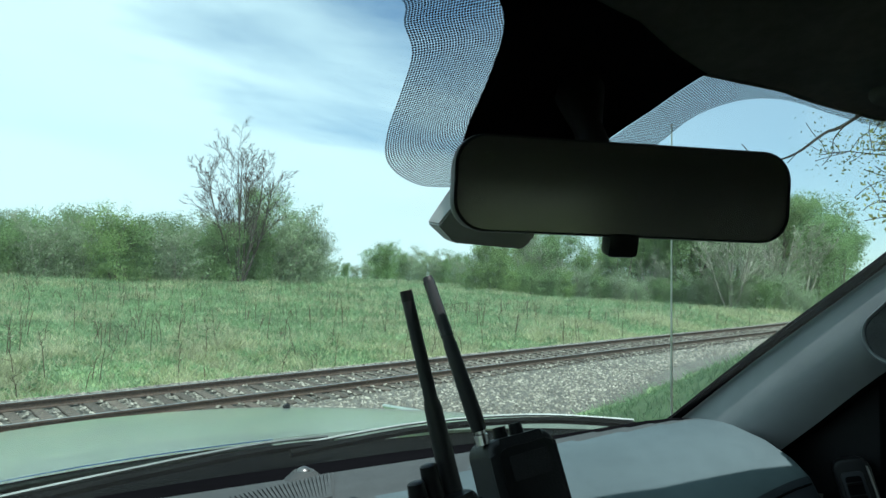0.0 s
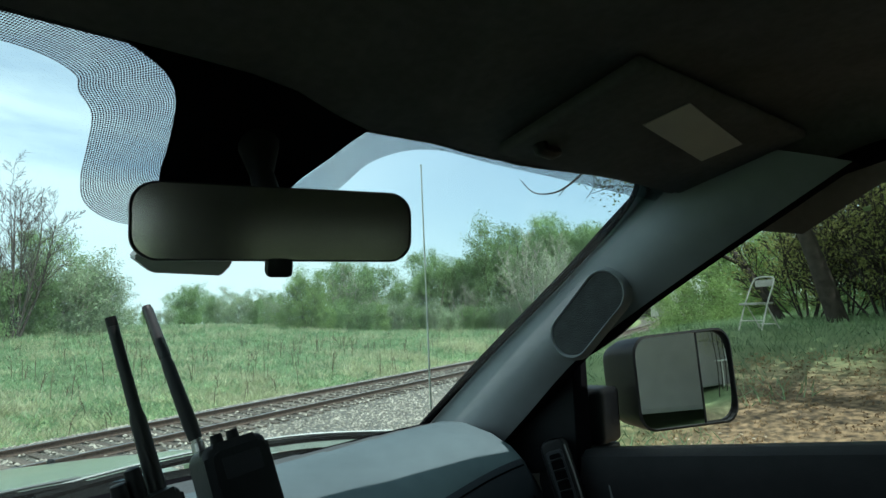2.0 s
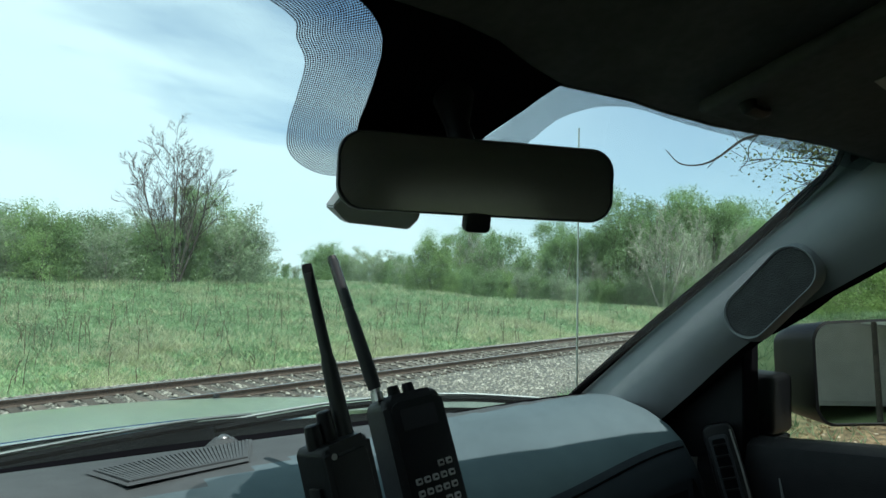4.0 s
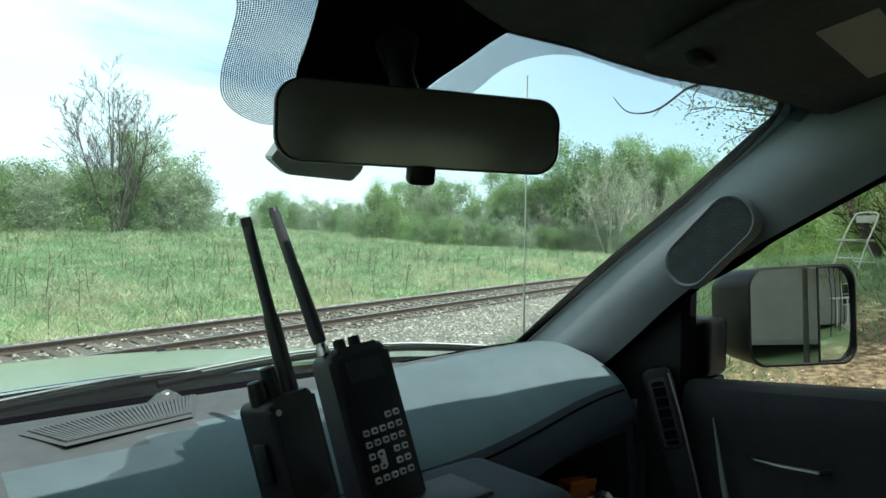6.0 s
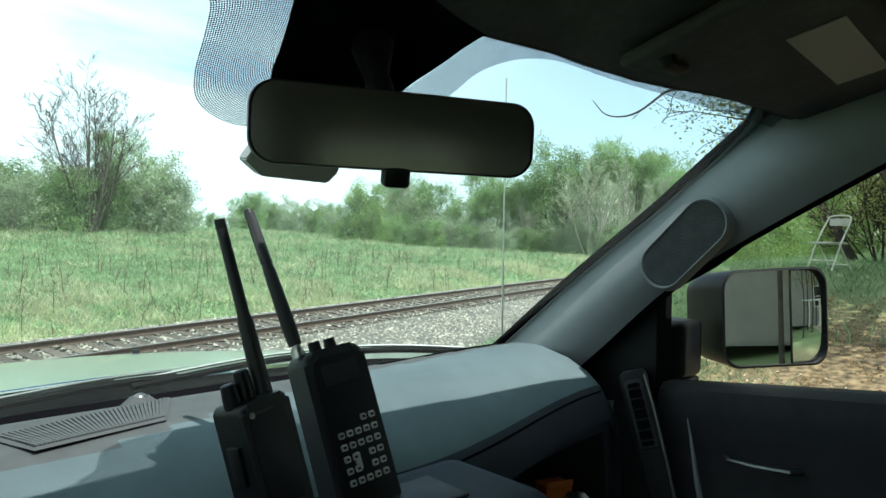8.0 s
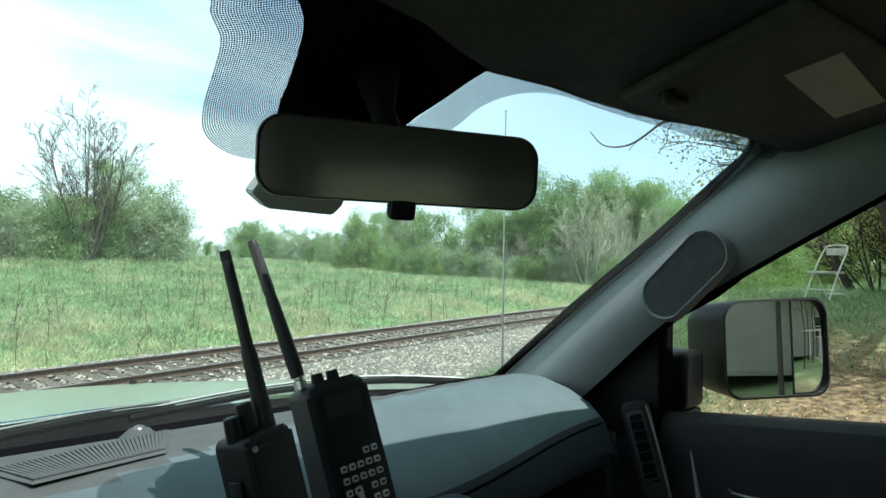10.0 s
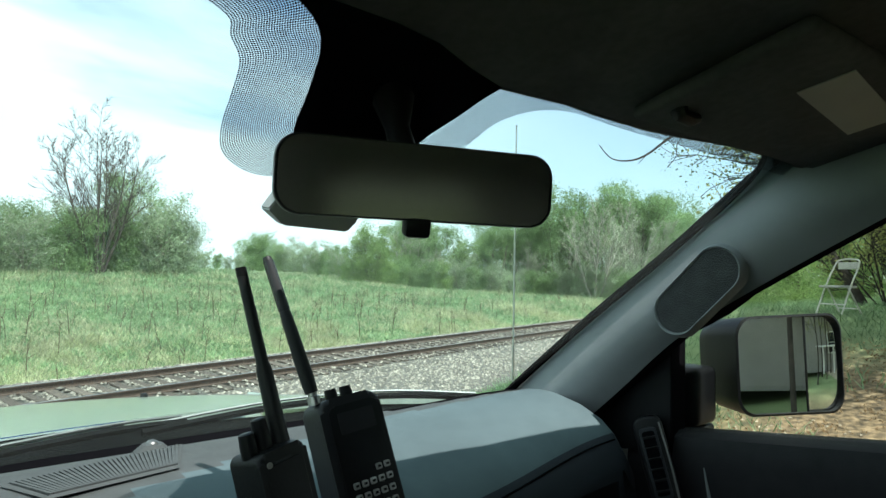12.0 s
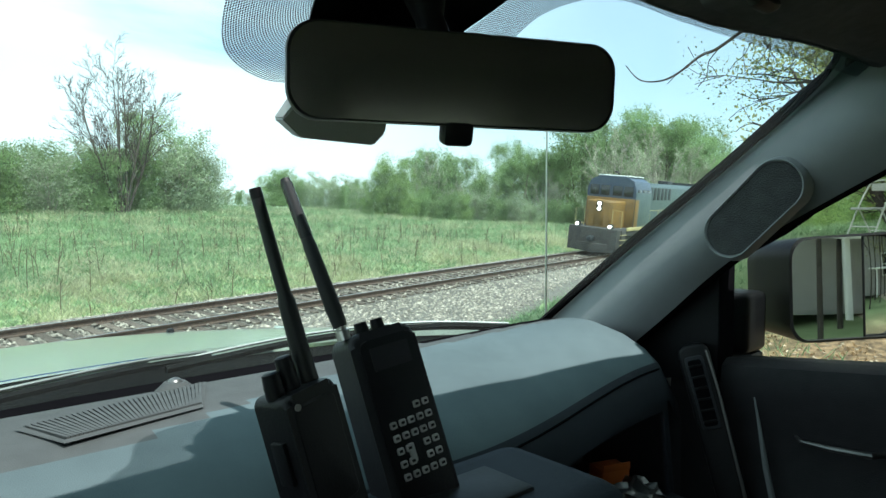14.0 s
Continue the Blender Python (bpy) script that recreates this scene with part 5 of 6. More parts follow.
def build_grass():
    r = np.random.RandomState(8)
    green, straw, lawn = [], [], []
    forbs = []
    while len(green) < 190000:
        b, rr = radians(r.uniform(-9, 66)), 15 + 75 * r.rand() ** 1.35
        x, y = rr * math.sin(b), rr * math.cos(b)
        d = (y - track_y(x)) / math.hypot(1, track_slope(x))
        if d < 2.4:
            continue
        patch = noise.noise(Vector((x * 0.22, y * 0.22, 7))) + 0.5 * noise.noise(Vector((x * 0.7, y * 0.7, 2)))
        tuft = noise.noise(Vector((x * 1.7, y * 1.7, 4)))
        edge = math.exp(-((d - 5) / 5.0) ** 2)
        k = 0.5 + rr / 48
        item = (x, y, ground_z(x, y), k * (0.9 + 0.45 * patch + 0.5 * max(0.0, tuft)))
        if r.rand() < 0.08 + 0.75 * edge * (patch + 0.6 * tuft > -0.12) + 0.45 * (patch > 0.16):
            straw.append(item)
        elif r.rand() < 0.10 and tuft > 0.18:
            forbs.append((x, y, item[2] + r.uniform(0.05, 0.35) * k))
        else:
            green.append(item)
    while len(lawn) < 60000:
        x, y = r.uniform(2, 30), r.uniform(-4, 20)
        d = (y - track_y(x)) / math.hypot(1, track_slope(x))
        if d > gravel_edge(x) - 0.1 or (math.hypot(x - 2.5, y - 1) < 7 and y < 2.4 + 0.5 * math.sin(3 * x)):
            continue
        lawn.append((x, y, ground_z(x, y), r.uniform(0.4, 0.9)))
    v, f = blades(1, 0, green, 0.21, 0.027)
    tagged(raw("meadow_grass", v, f, M["grass"]), "tall fresh green meadow grass on the slope", "grass", kind="stuff")
    v, f = blades(2, 0, straw, 0.24, 0.026)
    tagged(raw("dry_grass", v, f, M["straw"]), "bleached dry grass tufts along the track", "grass", kind="stuff")
    v, f = leaf_cloud(29, forbs, 30000, 0.055, 0.10)
    tagged(raw("meadow_weeds", v, f, M["leaf_forb"]), "low leafy weeds scattered through the meadow", "weeds", kind="stuff")
    v, f = blades(3, 0, lawn, 0.17, 0.013)
    tagged(raw("bank_grass", v, f, M["grass"]), "short grass on the shaded bank", "grass", kind="stuff")
    r2 = np.random.RandomState(17)
    px, py = r2.uniform(1.6, 12, 14000), r2.uniform(-4.0, 7.0, 14000)
    keep = [(x, y, ground_z(x, y) + 0.012) for x, y in zip(px, py) if math.hypot(x - 2.5, (y - 1) * 0.9) < 7.5 and y < 3.2]
    v, f = leaf_cloud(19, keep, 24000, 0.017, 0.02)
    tagged(raw("leaf_litter", v, f, M["litter"]), "fallen brown leaves and wood chips on bare soil", "leaf litter", kind="stuff")
    lump = np.array([(1, 0, 0), (-1, 0, 0), (0, 1, 0), (0, -1, 0), (0, 0, 1), (0, 0, -0.5)], float)
    lf = [(0, 2, 4), (2, 1, 4), (1, 3, 4), (3, 0, 4), (2, 0, 5), (1, 2, 5), (3, 1, 5), (0, 3, 5)]
    verts, faces = [], []
    for k in range(2600):
        x, y = r2.uniform(1.5, 6.5), r2.uniform(-3.5, 3.0)
        if noise.noise(Vector((x * 0.9, y * 0.9, 12))) < -0.1:
            continue
        q = lump * (1 + 0.5 * (r2.rand(6, 3) - 0.5)) * r2.uniform(0.007, 0.022) * np.array([1.2, 1, 0.6])
        base = len(verts)
        z = ground_z(x, y) + 0.006
        verts += [(x + a, y + b, z + c) for a, b, c in q]
        faces += [tuple(base + v for v in f) for f in lf]
    tagged(raw("pebbles", verts, faces, M["pebble"]), "pale broken stones strewn over the bare soil", "pebbles", kind="stuff")
    # last year's weed stalks
    rg = random.Random(5)
    bm = bmesh.new()
    n = 0
    while n < 380:
        b, rr = radians(rg.uniform(-5, 62)), rg.uniform(19, 62)
        x, y = rr * math.sin(b), rr * math.cos(b)
        if (y - track_y(x)) < 4.5:
            continue
        n += 1
        z, h = ground_z(x, y), rg.uniform(0.5, 1.5)
        lx, ly = rg.uniform(-0.25, 0.25), rg.uniform(-0.25, 0.25)
        add_tube(bm, [(x, y, z - 0.05), (x + lx * 0.4, y + ly * 0.4, z + h * 0.6), (x + lx, y + ly, z + h)], [0.018, 0.013, 0.006], 3, False)
        for k in range(rg.randint(1, 5)):
            t = rg.uniform(0.4, 0.95)
            q = Vector((x + lx * t, y + ly * t, z + h * t))
            add_tube(bm, [q, q + Vector((rg.uniform(-0.3, 0.3), rg.uniform(-0.3, 0.3), rg.uniform(0.05, 0.35)))], [0.011, 0.005], 3, False)
    tagged(link_mesh("weed_stalks", bm, M["weed"], smooth=False), "dry brown weed stalks standing in the meadow", "weeds", kind="stuff")


build_grass()


# ---- handsets standing on the dash ----
def stand_frame(base, lean, facing=34.0, back=6.0):
    """Local x to the right of the face, y up, z towards the viewer."""
    f = radians(facing)
    e = Vector((math.cos(f), -math.sin(f), 0))
    n = Vector((-math.sin(f), -math.cos(f), 0))
    m = Matrix((e, Vector((0, 0, 1)), n)).transposed().to_4x4()
    m = m @ Matrix.Rotation(radians(lean), 4, "Z") @ Matrix.Rotation(radians(-back), 4, "X")
    m.translation = base
    return m


def build_handsets():
    # two-way radio: rounded body, two knobs, thick tapered whip
    m = stand_frame((-0.0183, 0.5946, 1.6104), 8.9, -12.8, 11.4)
    radio = thing("two_way_radio", "black two-way radio with whip antenna standing on the dash", "radio", m)
    body = prism(rounded(0.053, 0.150, 0.008, 5, -0.016, -0.081), -0.020, 0.020, 0.006)
    part("body", body, M["black"], radio)
    part("face_plate", prism(rounded(0.042, 0.085, 0.006, 4, -0.016, -0.060), 0.0195, 0.0208, 0.001), M["black"], radio)
    part("maker_mark", tube([(-0.0325, -0.0165, 0.0200), (-0.0325, -0.0165, 0.0212)], 0.0028, 14), M["label"], radio)
    part("printed_bar", box((-0.0275, -0.0178, 0.0200), (-0.008, -0.0155, 0.0206)), M["grillecloth"], radio)
    for x, h in ((-0.034, 0.012), (-0.0185, 0.020)):
        part("knob", tube([(x, -0.008, 0), (x, 0.002, 0), (x, h, 0), (x, h + 0.001, 0)], [0.008, 0.0078, 0.0068, 0.005], 14), M["black"], radio)
    whip = part("antenna", tube([(0, -0.008, 0), (0, 0.012, 0), (0, 0.06, 0), (0, 0.068, 0), (0, 0.149, 0), (0.0005, 0.155, 0)], [0.0085, 0.0080, 0.0072, 0.0056, 0.0050, 0.0045], 14), M["whip"], radio)
    part("antenna_cap", tube([(0, 0.147, 0), (0.0, 0.1557, 0)], [0.0053, 0.0049], 14), M["black"], whip)
    part("side_button", box((-0.0465, -0.075, -0.008), (-0.0420, -0.040, 0.008), 0.0015), M["black"], radio)
    part("belt_clip", box((-0.030, -0.13, -0.030), (-0.006, -0.03, -0.021), 0.003), M["black"], radio)

    TILT = -0.094                        # the whip stands off the line of the body
    # scanner: long body with display and keypad
    m = stand_frame((0.0516, 0.6511, 1.6276), 7.7, 4.9, 17.9)
    scan = thing("radio_scanner", "dark handheld radio scanner with pale keypad in dash pocket", "radio", m)
    body = prism(rounded(0.072, 0.190, 0.014, 6, 0.032, -0.101), -0.028, 0.014, 0.006)
    part("body", body, M["scanner"], scan)
    part("face", prism(rounded(0.060, 0.172, 0.009, 5, 0.035, -0.101), 0.0135, 0.0155, 0.001), M["black"], scan)
    part("display", prism(rounded(0.042, 0.022, 0.002, 3, 0.035, -0.034), 0.0155, 0.0162), M["scanner"], scan, "grey unlit display")
    key_m = mat("key_face", (0.30, 0.30, 0.29), 0.6, scale=200, amount=0.4, random=0.15)
    keys = [(i, j) for j in range(6) for i in range(5) if not (j == 0 and i < 3) and not (i == 2 and j in (3,))]
    for i, j in keys:
        x, y = 0.0165 + 0.0099 * i, -0.085 - 0.0120 * j
        if (i, j) == (2, 4):
            key = part("key", prism(rounded(0.0062, 0.018, 0.0015, 3, x - 0.008, y + 0.007), 0.0155, 0.0175, 0.0006), key_m, scan)
            continue
        key = part("key", prism(rounded(0.0070, 0.0066, 0.0015, 3, x, y), 0.0155, 0.0175, 0.0006), key_m, scan)
        part("key_mark", box((x - 0.0018, y - 0.0012, 0.0175), (x + 0.0018, y + 0.0012, 0.0178)), M["black"], key)
    part("printed_bar", box((0.022, -0.176, 0.0156), (0.048, -0.172, 0.0160)), M["dash_dark"], scan)
    for x, h in ((0.022, 0.004), (0.040, 0.004)):
        part("knob", tube([(x, -0.008, -0.004), (x, h, -0.004)], [0.0072, 0.0062], 14), M["black"], scan)
    part("connector", tube([(0, -0.008, 0), (0, 0.001, 0), (0, 0.002, 0), (0, 0.008, 0)], [0.0066, 0.0066, 0.0050, 0.0050], 12), M["metal"], scan, "bare metal antenna connector")
    whip = part("antenna", tube([(TILT * h, h, 0) for h in (0.005, 0.022, 0.087, 0.094, 0.153, 0.1565)], [0.0070, 0.0078, 0.0066, 0.0058, 0.0052, 0.0045], 14), M["whip"], scan)
    part("antenna_sleeve", tube([(TILT * 0.096, 0.096, 0), (TILT * 0.152, 0.152, 0)], [0.0063, 0.0058], 14), M["sleeve"], whip, "glossy sleeve on the antenna tip")

    # odds and ends in the cubby
    packet = thing("packet", "orange cardboard packet lying in the open cubby", "packet", pose(0.625, 0.752, 1.274, 0, 0, -20))
    orange = mat("orange_card", (0.55, 0.14, 0.025), 0.6, scale=40, amount=0.4)
    part("box", box((-0.026, -0.02, 0), (0.026, 0.02, 0.045), 0.002), orange, packet)
    part("flap", box((-0.026, -0.022, 0.042), (0.026, -0.019, 0.054), 0.001), orange, packet)
    foil = thing("wrapper", "crumpled clear wrapper lying in the open cubby", "wrapper", pose(0.600, 0.685, 1.296))
    bm = bmesh.new()
    bmesh.ops.create_icosphere(bm, subdivisions=3, radius=0.034)
    for v in bm.verts:
        v.co *= 1 + 0.7 * noise.noise(v.co * 60)
        v.co.z *= 0.7
    part("film", bm, M["dull_metal"], foil, smooth=False)


build_handsets()


# ---- outside things on the bank ----
def build_chair():
    z = ground_z(12.03, 3.78)
    chair = thing("folding_chair", "pale metal folding chair standing on the grass", "chair", Matrix.Translation((12.03, 3.78, z)) @ Matrix.Rotation(radians(66), 4, "Z"))
    white = mat("pale_painted_tube", (0.62, 0.60, 0.55), 0.4, 0.2, scale=30, amount=0.4)
    pad = mat("chair_pad", (0.42, 0.41, 0.38), 0.7, scale=40)
    pts = spline([(-0.24, 0.22, 0), (-0.235, 0.02, 0.45), (-0.225, -0.18, 0.80), (-0.15, -0.225, 0.90), (0.15, -0.225, 0.90), (0.225, -0.18, 0.80), (0.235, 0.02, 0.45), (0.24, 0.22, 0)], 40)
    part("back_frame", tube(pts, 0.014, 8), white, chair)
    for x in (-0.20, 0.20):
        part("rear_leg", tube([(x, -0.26, 0), (x, 0.0, 0.40), (x, 0.05, 0.44)], 0.013, 8), white, chair)
    part("stretcher", tube([(-0.20, -0.20, 0.09), (0.20, -0.20, 0.09)], 0.010, 8), white, chair)
    part("stretcher", tube([(-0.235, 0.15, 0.16), (0.235, 0.15, 0.16)], 0.010, 8), white, chair)
    part("seat", box((-0.20, -0.17, 0.43), (0.20, 0.22, 0.47), 0.015), pad, chair)
    part("back_rest", box((-0.19, -0.225, 0.74), (0.19, -0.205, 0.86), 0.008), pad, chair)


build_chair()


def build_house():
    """Seen in the door mirror: a grey two-storey house across the drive."""
    siding = mat("grey_siding", (0.33, 0.32, 0.31), 0.8, scale=4, amount=0.4)
    white = mat("white_trim", (0.75, 0.75, 0.73), 0.6, scale=6, amount=0.2)
    pane = mat("house_pane", (0.03, 0.035, 0.04), 0.08, scale=3)
    roofm = mat("house_roof", (0.10, 0.095, 0.09), 0.9, scale=6, amount=0.8, bump=0.4)
    z = ground_z(9.0, -16)
    house = thing("house", "grey two-storey wooden house with white awning", "house", pose(3.4, -17.0, z - 0.3, 0, 0, -6))
    part("wall", box((-4.5, -4, 0), (4.5, 4, 6.2), 0.02), siding, house)
    boards = bmesh.new()
    for k in range(48):
        add_box(boards, (-4.53, 4.0, 0.125 * k + 0.10), (4.53, 4.012, 0.125 * k + 0.218))
    part("siding_boards", boards, siding, house, smooth=False)
    bm = bmesh.new()
    a = [bm.verts.new(p) for p in ((-4.9, -4.4, 6.1), (4.9, -4.4, 6.1), (4.9, 4.4, 6.1), (-4.9, 4.4, 6.1), (-4.9, 0, 8.4), (4.9, 0, 8.4))]
    for f in ((0, 1, 5, 4), (2, 3, 4, 5), (0, 4, 3), (1, 2, 5), (0, 3, 2, 1)):
        bm.faces.new([a[k] for k in f])
    part("roof", bm, roofm, house, smooth=False)
    for x in (-3.0, 3.4):
        for zz in (1.2,):
            win = part("window", box((x - 0.42, 4.02, zz - 0.05), (x + 0.42, 4.08, zz + 1.35), 0.01), white, house)
            part("pane", box((x - 0.34, 4.05, zz + 0.03), (x + 0.34, 4.09, zz + 0.62)), pane, win)
            part("pane", box((x - 0.34, 4.05, zz + 0.68), (x + 0.34, 4.09, zz + 1.27)), pane, win)
    part("awning", box((1.6, 4.0, 1.90), (4.0, 5.6, 1.98), 0.02, pose(0, 0, 0, -4)), white, house)
    for x in (1.75, 2.8, 3.85):
        part("porch_post", box((x - 0.05, 5.35, 0.0), (x + 0.05, 5.45, 1.56), 0.005), white, house)



build_house()


def build_drive():
    """A pale gravel drive running back past the house."""
    gravel = mat("drive_gravel", (0.46, 0.41, 0.33), 0.95, color2=(0.32, 0.27, 0.20), scale=9, amount=0.9, big=0.5, bump=0.6)
    rows = []
    for j in range(61):
        y = -3.6 - 0.8 * j
        mid = 6.6 + 0.16 * (-y - 3.6)
        rows.append([(mid + w, y, ground_z(mid + w, y) + 0.03 - (0.12 if abs(w) > 1.7 else 0.0)) for w in (-1.9, -1.6, -0.8, 0.0, 0.8, 1.6, 1.9)])
    tagged(link_mesh("driveway", loft(rows), gravel), "pale gravel drive beside the house", "driveway", kind="structure")


build_drive()


def build_shed():
    white = mat("white_boards", (0.70, 0.69, 0.66), 0.7, scale=3, amount=0.3)
    roofm = mat("tin_roof", (0.55, 0.55, 0.54), 0.5, 0.5, scale=3, amount=0.5)
    m = spot(67.0, 150)
    shed = thing("shed", "low white lineside building far along the track", "building", m)
    part("wall", box((-6, -3, -1), (6, 3, 3.2), 0.02), white, shed)
    bm = bmesh.new()
    a = [bm.verts.new(p) for p in ((-6.4, -3.4, 3.2), (6.4, -3.4, 3.2), (6.4, 3.4, 3.2), (-6.4, 3.4, 3.2), (-6.4, 0, 4.8), (6.4, 0, 4.8))]
    for f in ((0, 1, 5, 4), (2, 3, 4, 5), (0, 4, 3), (1, 2, 5), (0, 3, 2, 1)):
        bm.faces.new([a[k] for k in f])
    part("roof", bm, roofm, shed, smooth=False)
    for x in (-3.5, 0.5, 3.8):
        part("window", box((x - 0.5, -3.04, 1.0), (x + 0.5, -2.98, 2.2)), M["black"], shed)


build_shed()


# ---- locomotives ----
def build_locomotive():
    yellow = mat("loco_yellow", (0.19, 0.10, 0.02), 0.6, color2=(0.11, 0.062, 0.018), scale=2.0, amount=0.8)
    blue = mat("loco_dark_blue", (0.030, 0.050, 0.095), 0.4, color2=(0.045, 0.065, 0.10), scale=2.0, amount=0.8)
    grey = mat("loco_grey_blue", (0.055, 0.083, 0.095), 0.5, color2=(0.040, 0.062, 0.072), scale=1.5, amount=0.8)
    under = mat("loco_under", (0.020, 0.020, 0.022), 0.85, color2=(0.05, 0.047, 0.044), scale=3, amount=0.8)
    rail_y = mat("loco_handrail", (0.42, 0.35, 0.18), 0.5, scale=10, amount=0.3)
    pale = mat("loco_roof_white", (0.75, 0.76, 0.76), 0.4, scale=3, amount=0.3)
    pane = mat("loco_pane", (0.02, 0.025, 0.03), 0.08, scale=3)
    lamp = glow("loco_headlight", (1.0, 0.95, 0.85), 9.0)
    dark = mat("loco_vent", (0.022, 0.028, 0.035), 0.7, scale=8, amount=0.5)
    loco = thing("locomotive", "yellow-nosed blue and grey diesel locomotive with lit headlights", "locomotive", group="locomotives of the train")
    # frame and pilot
    part("frame", box((0.5, -1.52, 1.10), (21.6, 1.52, 1.52), 0.04), under, loco)
    sill = part("side_sill", box((1.2, -1.56, 1.40), (21.4, -1.50, 1.60), 0.01), rail_y, loco, "pale yellow sill stripe")
    part("side_sill", box((1.2, 1.50, 1.40), (21.4, 1.56, 1.60), 0.01), rail_y, loco)
    bm = prism([(-0.05, -1.45), (0.55, -1.55), (0.55, 1.55), (-0.05, 1.45)], 0.16, 1.50, 0.06)
    pilot = part("pilot", bm, under, loco, "dark snow plough pilot")
    part("plough", prism([(-0.35, 0), (0.1, -1.45), (0.15, -1.45), (0.15, 1.45), (0.1, 1.45)], 0.14, 0.62, 0.02), under, pilot)
    part("coupler", box((-0.55, -0.14, 0.78), (0.1, 0.14, 1.02), 0.04), dark, pilot)
    for s in (-1, 1):
        st = part("step_well", box((0.35, s * 1.50 - 0.10, 0.30), (0.95, s * 1.50 + 0.10, 1.45), 0.02), under, loco)
        for k in range(4):
            part("step", box((0.30, s * 1.5 - 0.14, 0.34 + 0.28 * k), (1.0, s * 1.5 + 0.14, 0.38 + 0.28 * k), 0.005), rail_y, st)
    # nose
    bm = prism([(0.75, -0.78), (0.62, -0.60), (0.62, 0.60), (0.75, 0.78), (2.6, 1.0), (2.6, -1.0)], 1.50, 3.05, 0.14)
    nose = part("nose", bm, yellow, loco, "yellow short nose")
    part("nose_door", box((0.600, -0.30, 1.65), (0.63, 0.30, 2.75), 0.02), yellow, nose)
    part("lamp_plate", box((0.585, -0.17, 2.42), (0.63, 0.17, 3.02), 0.02), under, nose)
    for z in (2.56, 2.86):
        part("headlight", tube([(0.60, 0, z), (0.565, 0, z)], 0.10, 14), lamp, nose, "bright headlight")
    # cab
    bm = prism([(-1.5, 1.50), (1.5, 1.50), (1.5, 3.75), (1.32, 4.22), (0.8, 4.48), (-0.8, 4.48), (-1.32, 4.22), (-1.5, 3.75)], 2.2, 4.9, 0.05, Matrix(((0, 0, 1, 0), (1, 0, 0, 0), (0, 1, 0, 0), (0, 0, 0, 1))))
    cab = part("cab", bm, blue, loco, "dark blue cab over a yellow front")
    part("cab_front", box((2.165, -1.49, 1.52), (2.20, 1.49, 3.20), 0.01), yellow, cab)
    part("cab_side", box((2.2, -1.53, 1.52), (4.9, -1.50, 3.62), 0.01), grey, cab)
    part("cab_corner", box((2.15, -1.545, 1.54), (2.75, -1.528, 3.18), 0.006), yellow, cab)
    part("cab_side", box((2.2, 1.50, 1.52), (4.9, 1.53, 3.15), 0.01), grey, cab)
    for y in (-1.05, -0.38, 0.38, 1.05):
        part("windscreen", box((2.165, y - 0.28, 3.34), (2.20, y + 0.28, 3.92), 0.03), pane, cab)
    for s in (-1, 1):
        for x in (2.75, 3.55, 4.3):
            part("side_window", box((x - 0.32, s * 1.50 - 0.025, 3.2), (x + 0.32, s * 1.50 + 0.025, 3.78), 0.02), pane, cab)
    part("cab_roof", box((2.25, -0.95, 4.47), (4.85, 0.95, 4.54), 0.03), pale, cab, "pale roof panel")
    part("horn", tube([(3.6, 0.2, 4.54), (3.6, 0.2, 4.70), (3.2, 0.2, 4.74)], [0.05, 0.05, 0.09], 10), under, cab)
    # long hood with vents and radiator wings
    bm = prism([(-0.98, 1.50), (0.98, 1.50), (0.98, 3.95), (0.80, 4.20), (-0.80, 4.20), (-0.98, 3.95)], 4.9, 20.6, 0.05, Matrix(((0, 0, 1, 0), (1, 0, 0, 0), (0, 1, 0, 0), (0, 0, 0, 1))))
    hood = part("long_hood", bm, grey, loco, "grey-blue engine hood")
    bm = prism([(-1.45, 3.45), (1.45, 3.45), (1.45, 4.15), (1.2, 4.38), (-1.2, 4.38), (-1.45, 4.15)], 16.2, 20.8, 0.05, Matrix(((0, 0, 1, 0), (1, 0, 0, 0), (0, 1, 0, 0), (0, 0, 0, 1))))
    part("radiator", bm, dark, hood, "dark flared radiator housing")
    for s in (-1, 1):
        for k in range(7):
            x = 5.4 + 0.75 * k
            part("vent", box((x, s * 0.98 - 0.03, 3.15), (x + 0.45, s * 0.98 + 0.03, 3.92), 0.01), dark, hood)
        for k in range(9):
            x = 10.8 + 1.05 * k
            part("hood_door", box((x, s * 0.98 - 0.025, 1.75), (x + 0.85, s * 0.98 + 0.025, 3.05), 0.015), yellow if k in (5, 6) else grey, hood)
        part("walkway", box((4.9, s * 1.25 - 0.27, 1.50), (21.3, s * 1.25 + 0.27, 1.56), 0.01), under, loco)
        rail = part("handrail", tube([(5.0, s * 1.48, 2.55), (21.2, s * 1.48, 2.55)], 0.022, 6), rail_y, loco)
        for k in range(11):
            x = 5.0 + 1.62 * k
            part("stanchion", tube([(x, s * 1.48, 1.52), (x, s * 1.48, 2.55)], 0.022, 6), rail_y, rail)
        part("front_rail", tube([(0.62, s * 1.40, 1.5), (0.60, s * 1.40, 2.5), (0.60, s * 0.85, 2.55), (0.62, s * 0.85, 1.5)], 0.016, 6), rail_y, loco)
        light = part("ditch_light", tube([(0.02, s * 0.98, 1.62), (-0.06, s * 0.98, 1.62)], 0.085, 14), lamp, loco, "bright ditch light")
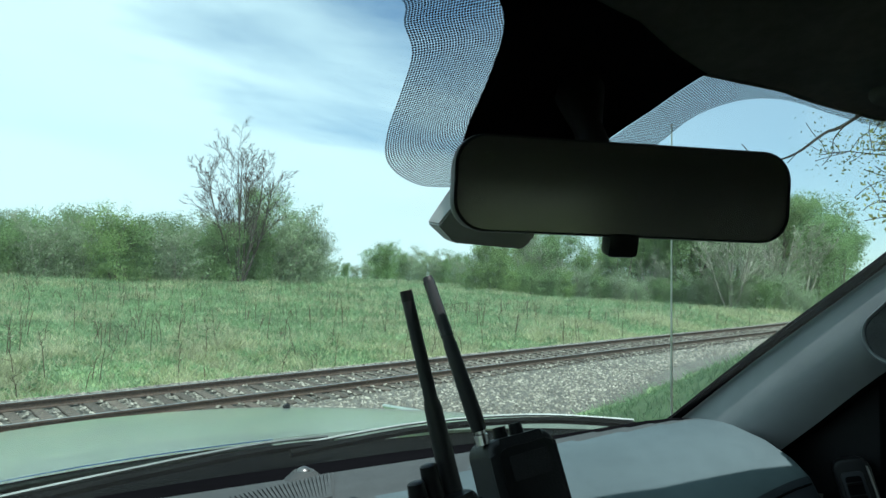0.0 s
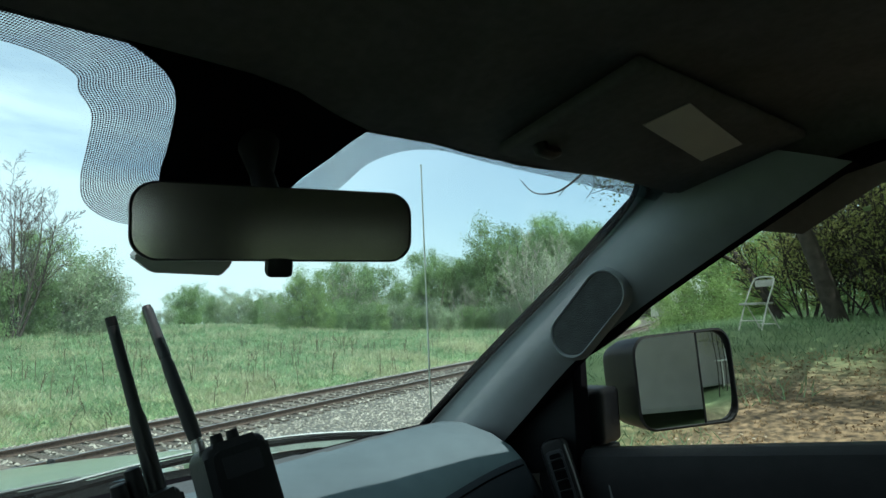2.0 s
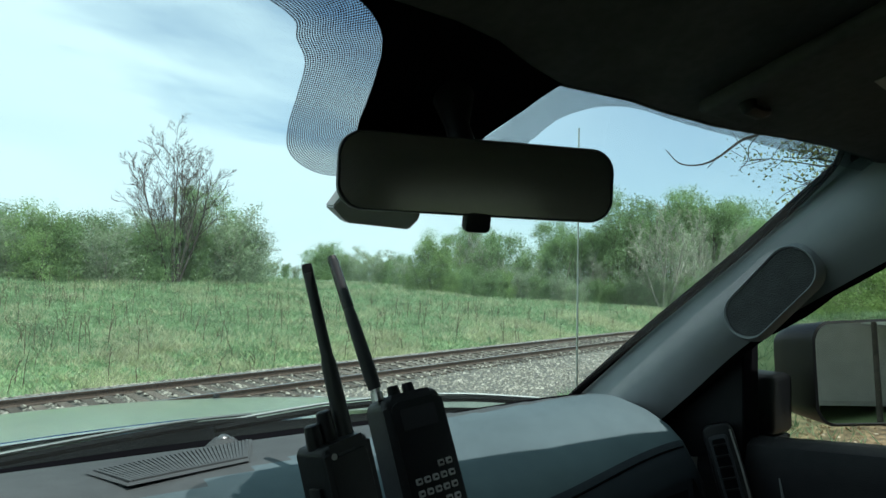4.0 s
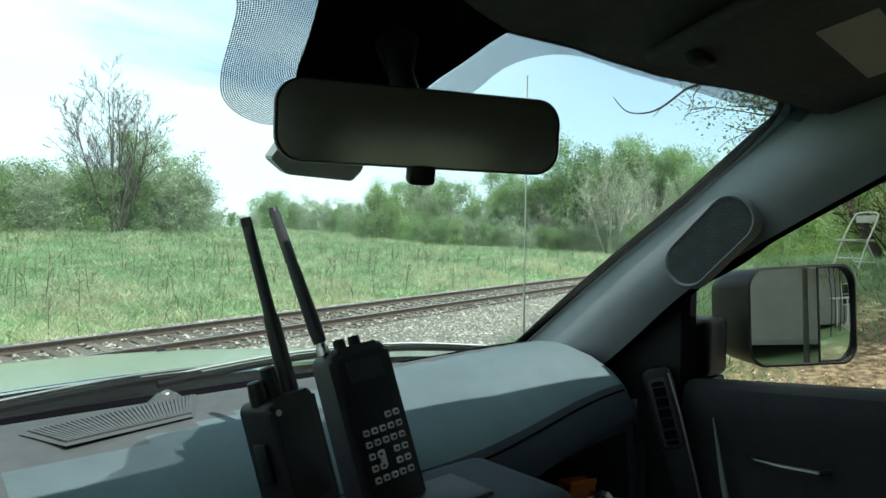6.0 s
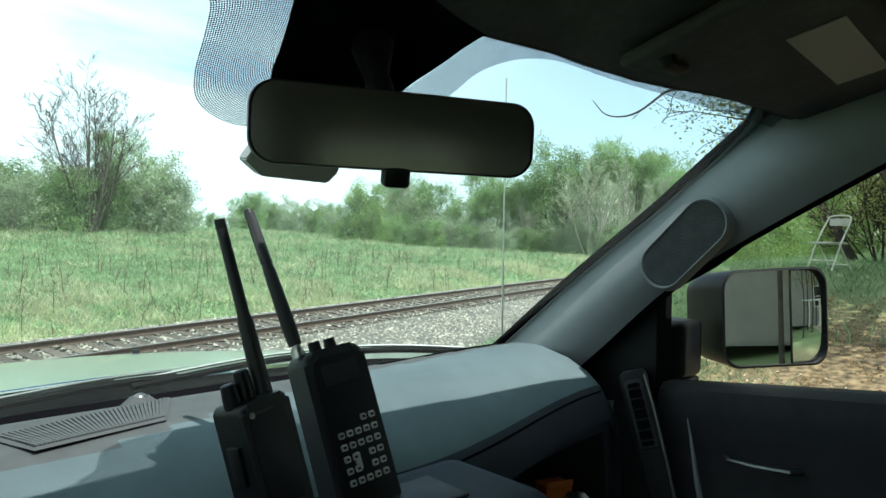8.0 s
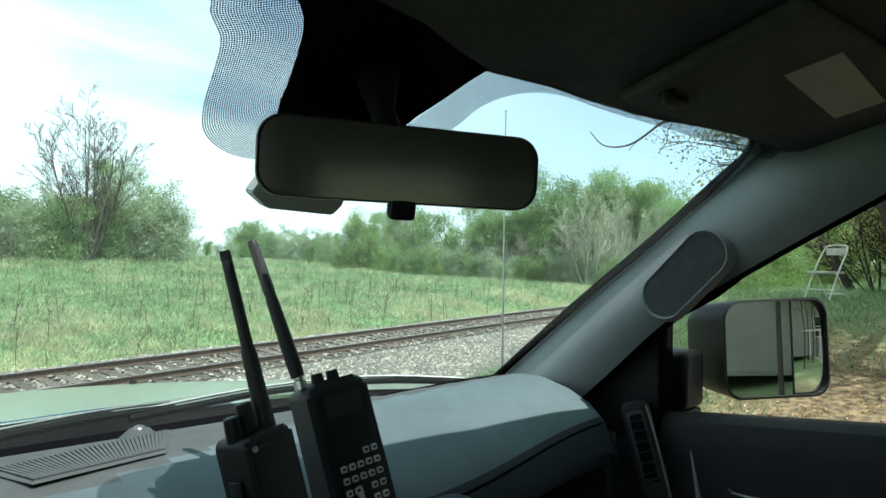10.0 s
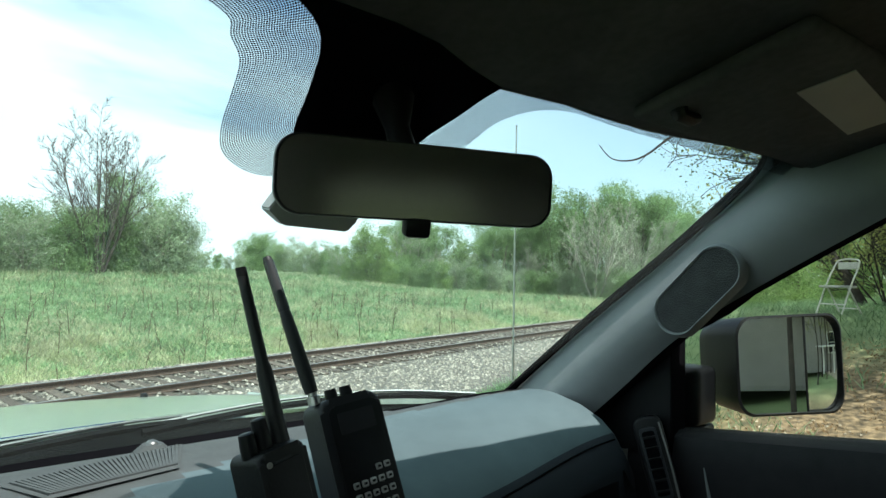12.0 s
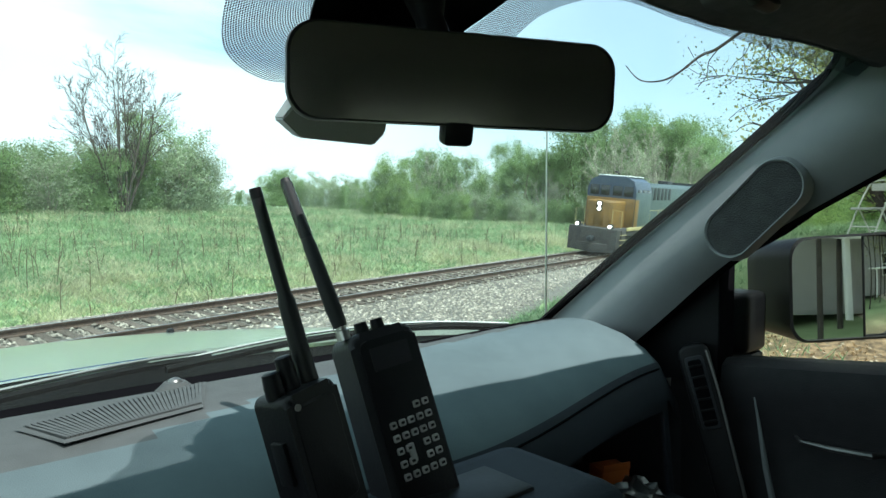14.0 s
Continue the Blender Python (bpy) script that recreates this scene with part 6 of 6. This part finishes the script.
        part("lamp_box", box((0.02, s * 0.98 - 0.14, 1.48), (0.25, s * 0.98 + 0.14, 1.76), 0.02), under, light)
    part("exhaust", box((11.5, -0.35, 4.15), (12.6, 0.35, 4.42), 0.03), dark, hood)
    # tank, bogies and wheels
    bm = prism([(-1.35, 0.45), (-1.0, 0.25), (1.0, 0.25), (1.35, 0.45), (1.45, 1.1), (-1.45, 1.1)], 8.2, 13.4, 0.05, Matrix(((0, 0, 1, 0), (1, 0, 0, 0), (0, 1, 0, 0), (0, 0, 0, 1))))
    part("fuel_tank", bm, under, loco)
    for x0 in (1.9, 14.6):
        bogie = part("bogie", box((x0 - 0.3, -1.18, 0.55), (x0 + 4.9, 1.18, 1.0), 0.05), under, loco)
        for s in (-1, 1):
            part("side_frame", box((x0 - 0.4, s * 1.15 - 0.08, 0.42), (x0 + 5.0, s * 1.15 + 0.08, 0.80), 0.06), under, bogie)
        for k in range(3):
            x = x0 + 0.35 + 1.95 * k
            for s in (-1, 1):
                part("wheel", tube([(x, s * 0.69, 0.53), (x, s * 0.69 + s * 0.13, 0.53)], 0.53, 22), under, bogie)
                part("axle_box", box((x - 0.2, s * 1.2 - 0.1, 0.38), (x + 0.2, s * 1.2 + 0.1, 0.72), 0.03), dark, bogie)
    loco.scale = (0.98, 0.98, 0.98)
    return loco


lead = build_locomotive()
second = copy_thing(lead, pose(0, 0, 0))
tagged(second, "yellow-nosed blue and grey diesel locomotive, second in the train")


def motions():
    """The train comes down the line at about 9 metres a second."""
    for engine, gap in ((lead, 0.0), (second, 22.1)):
        rows = []
        for i in range(29):
            t = 0.5 * i
            x = 30.3 + 8.7 * (14.0 - t)
            slope = track_slope(x)
            x += gap / math.hypot(1, slope)
            ahead = x + 11 / math.hypot(1, slope)
            m = track_frame(x)
            turn = math.atan(track_slope(ahead))
            rows.append((t, Matrix.Translation(m.translation) @ Matrix.Rotation(turn, 4, "Z") @ Matrix.Rotation(math.atan(CANT / 1.5), 4, "X")))
        walk(engine, rows)


motions()
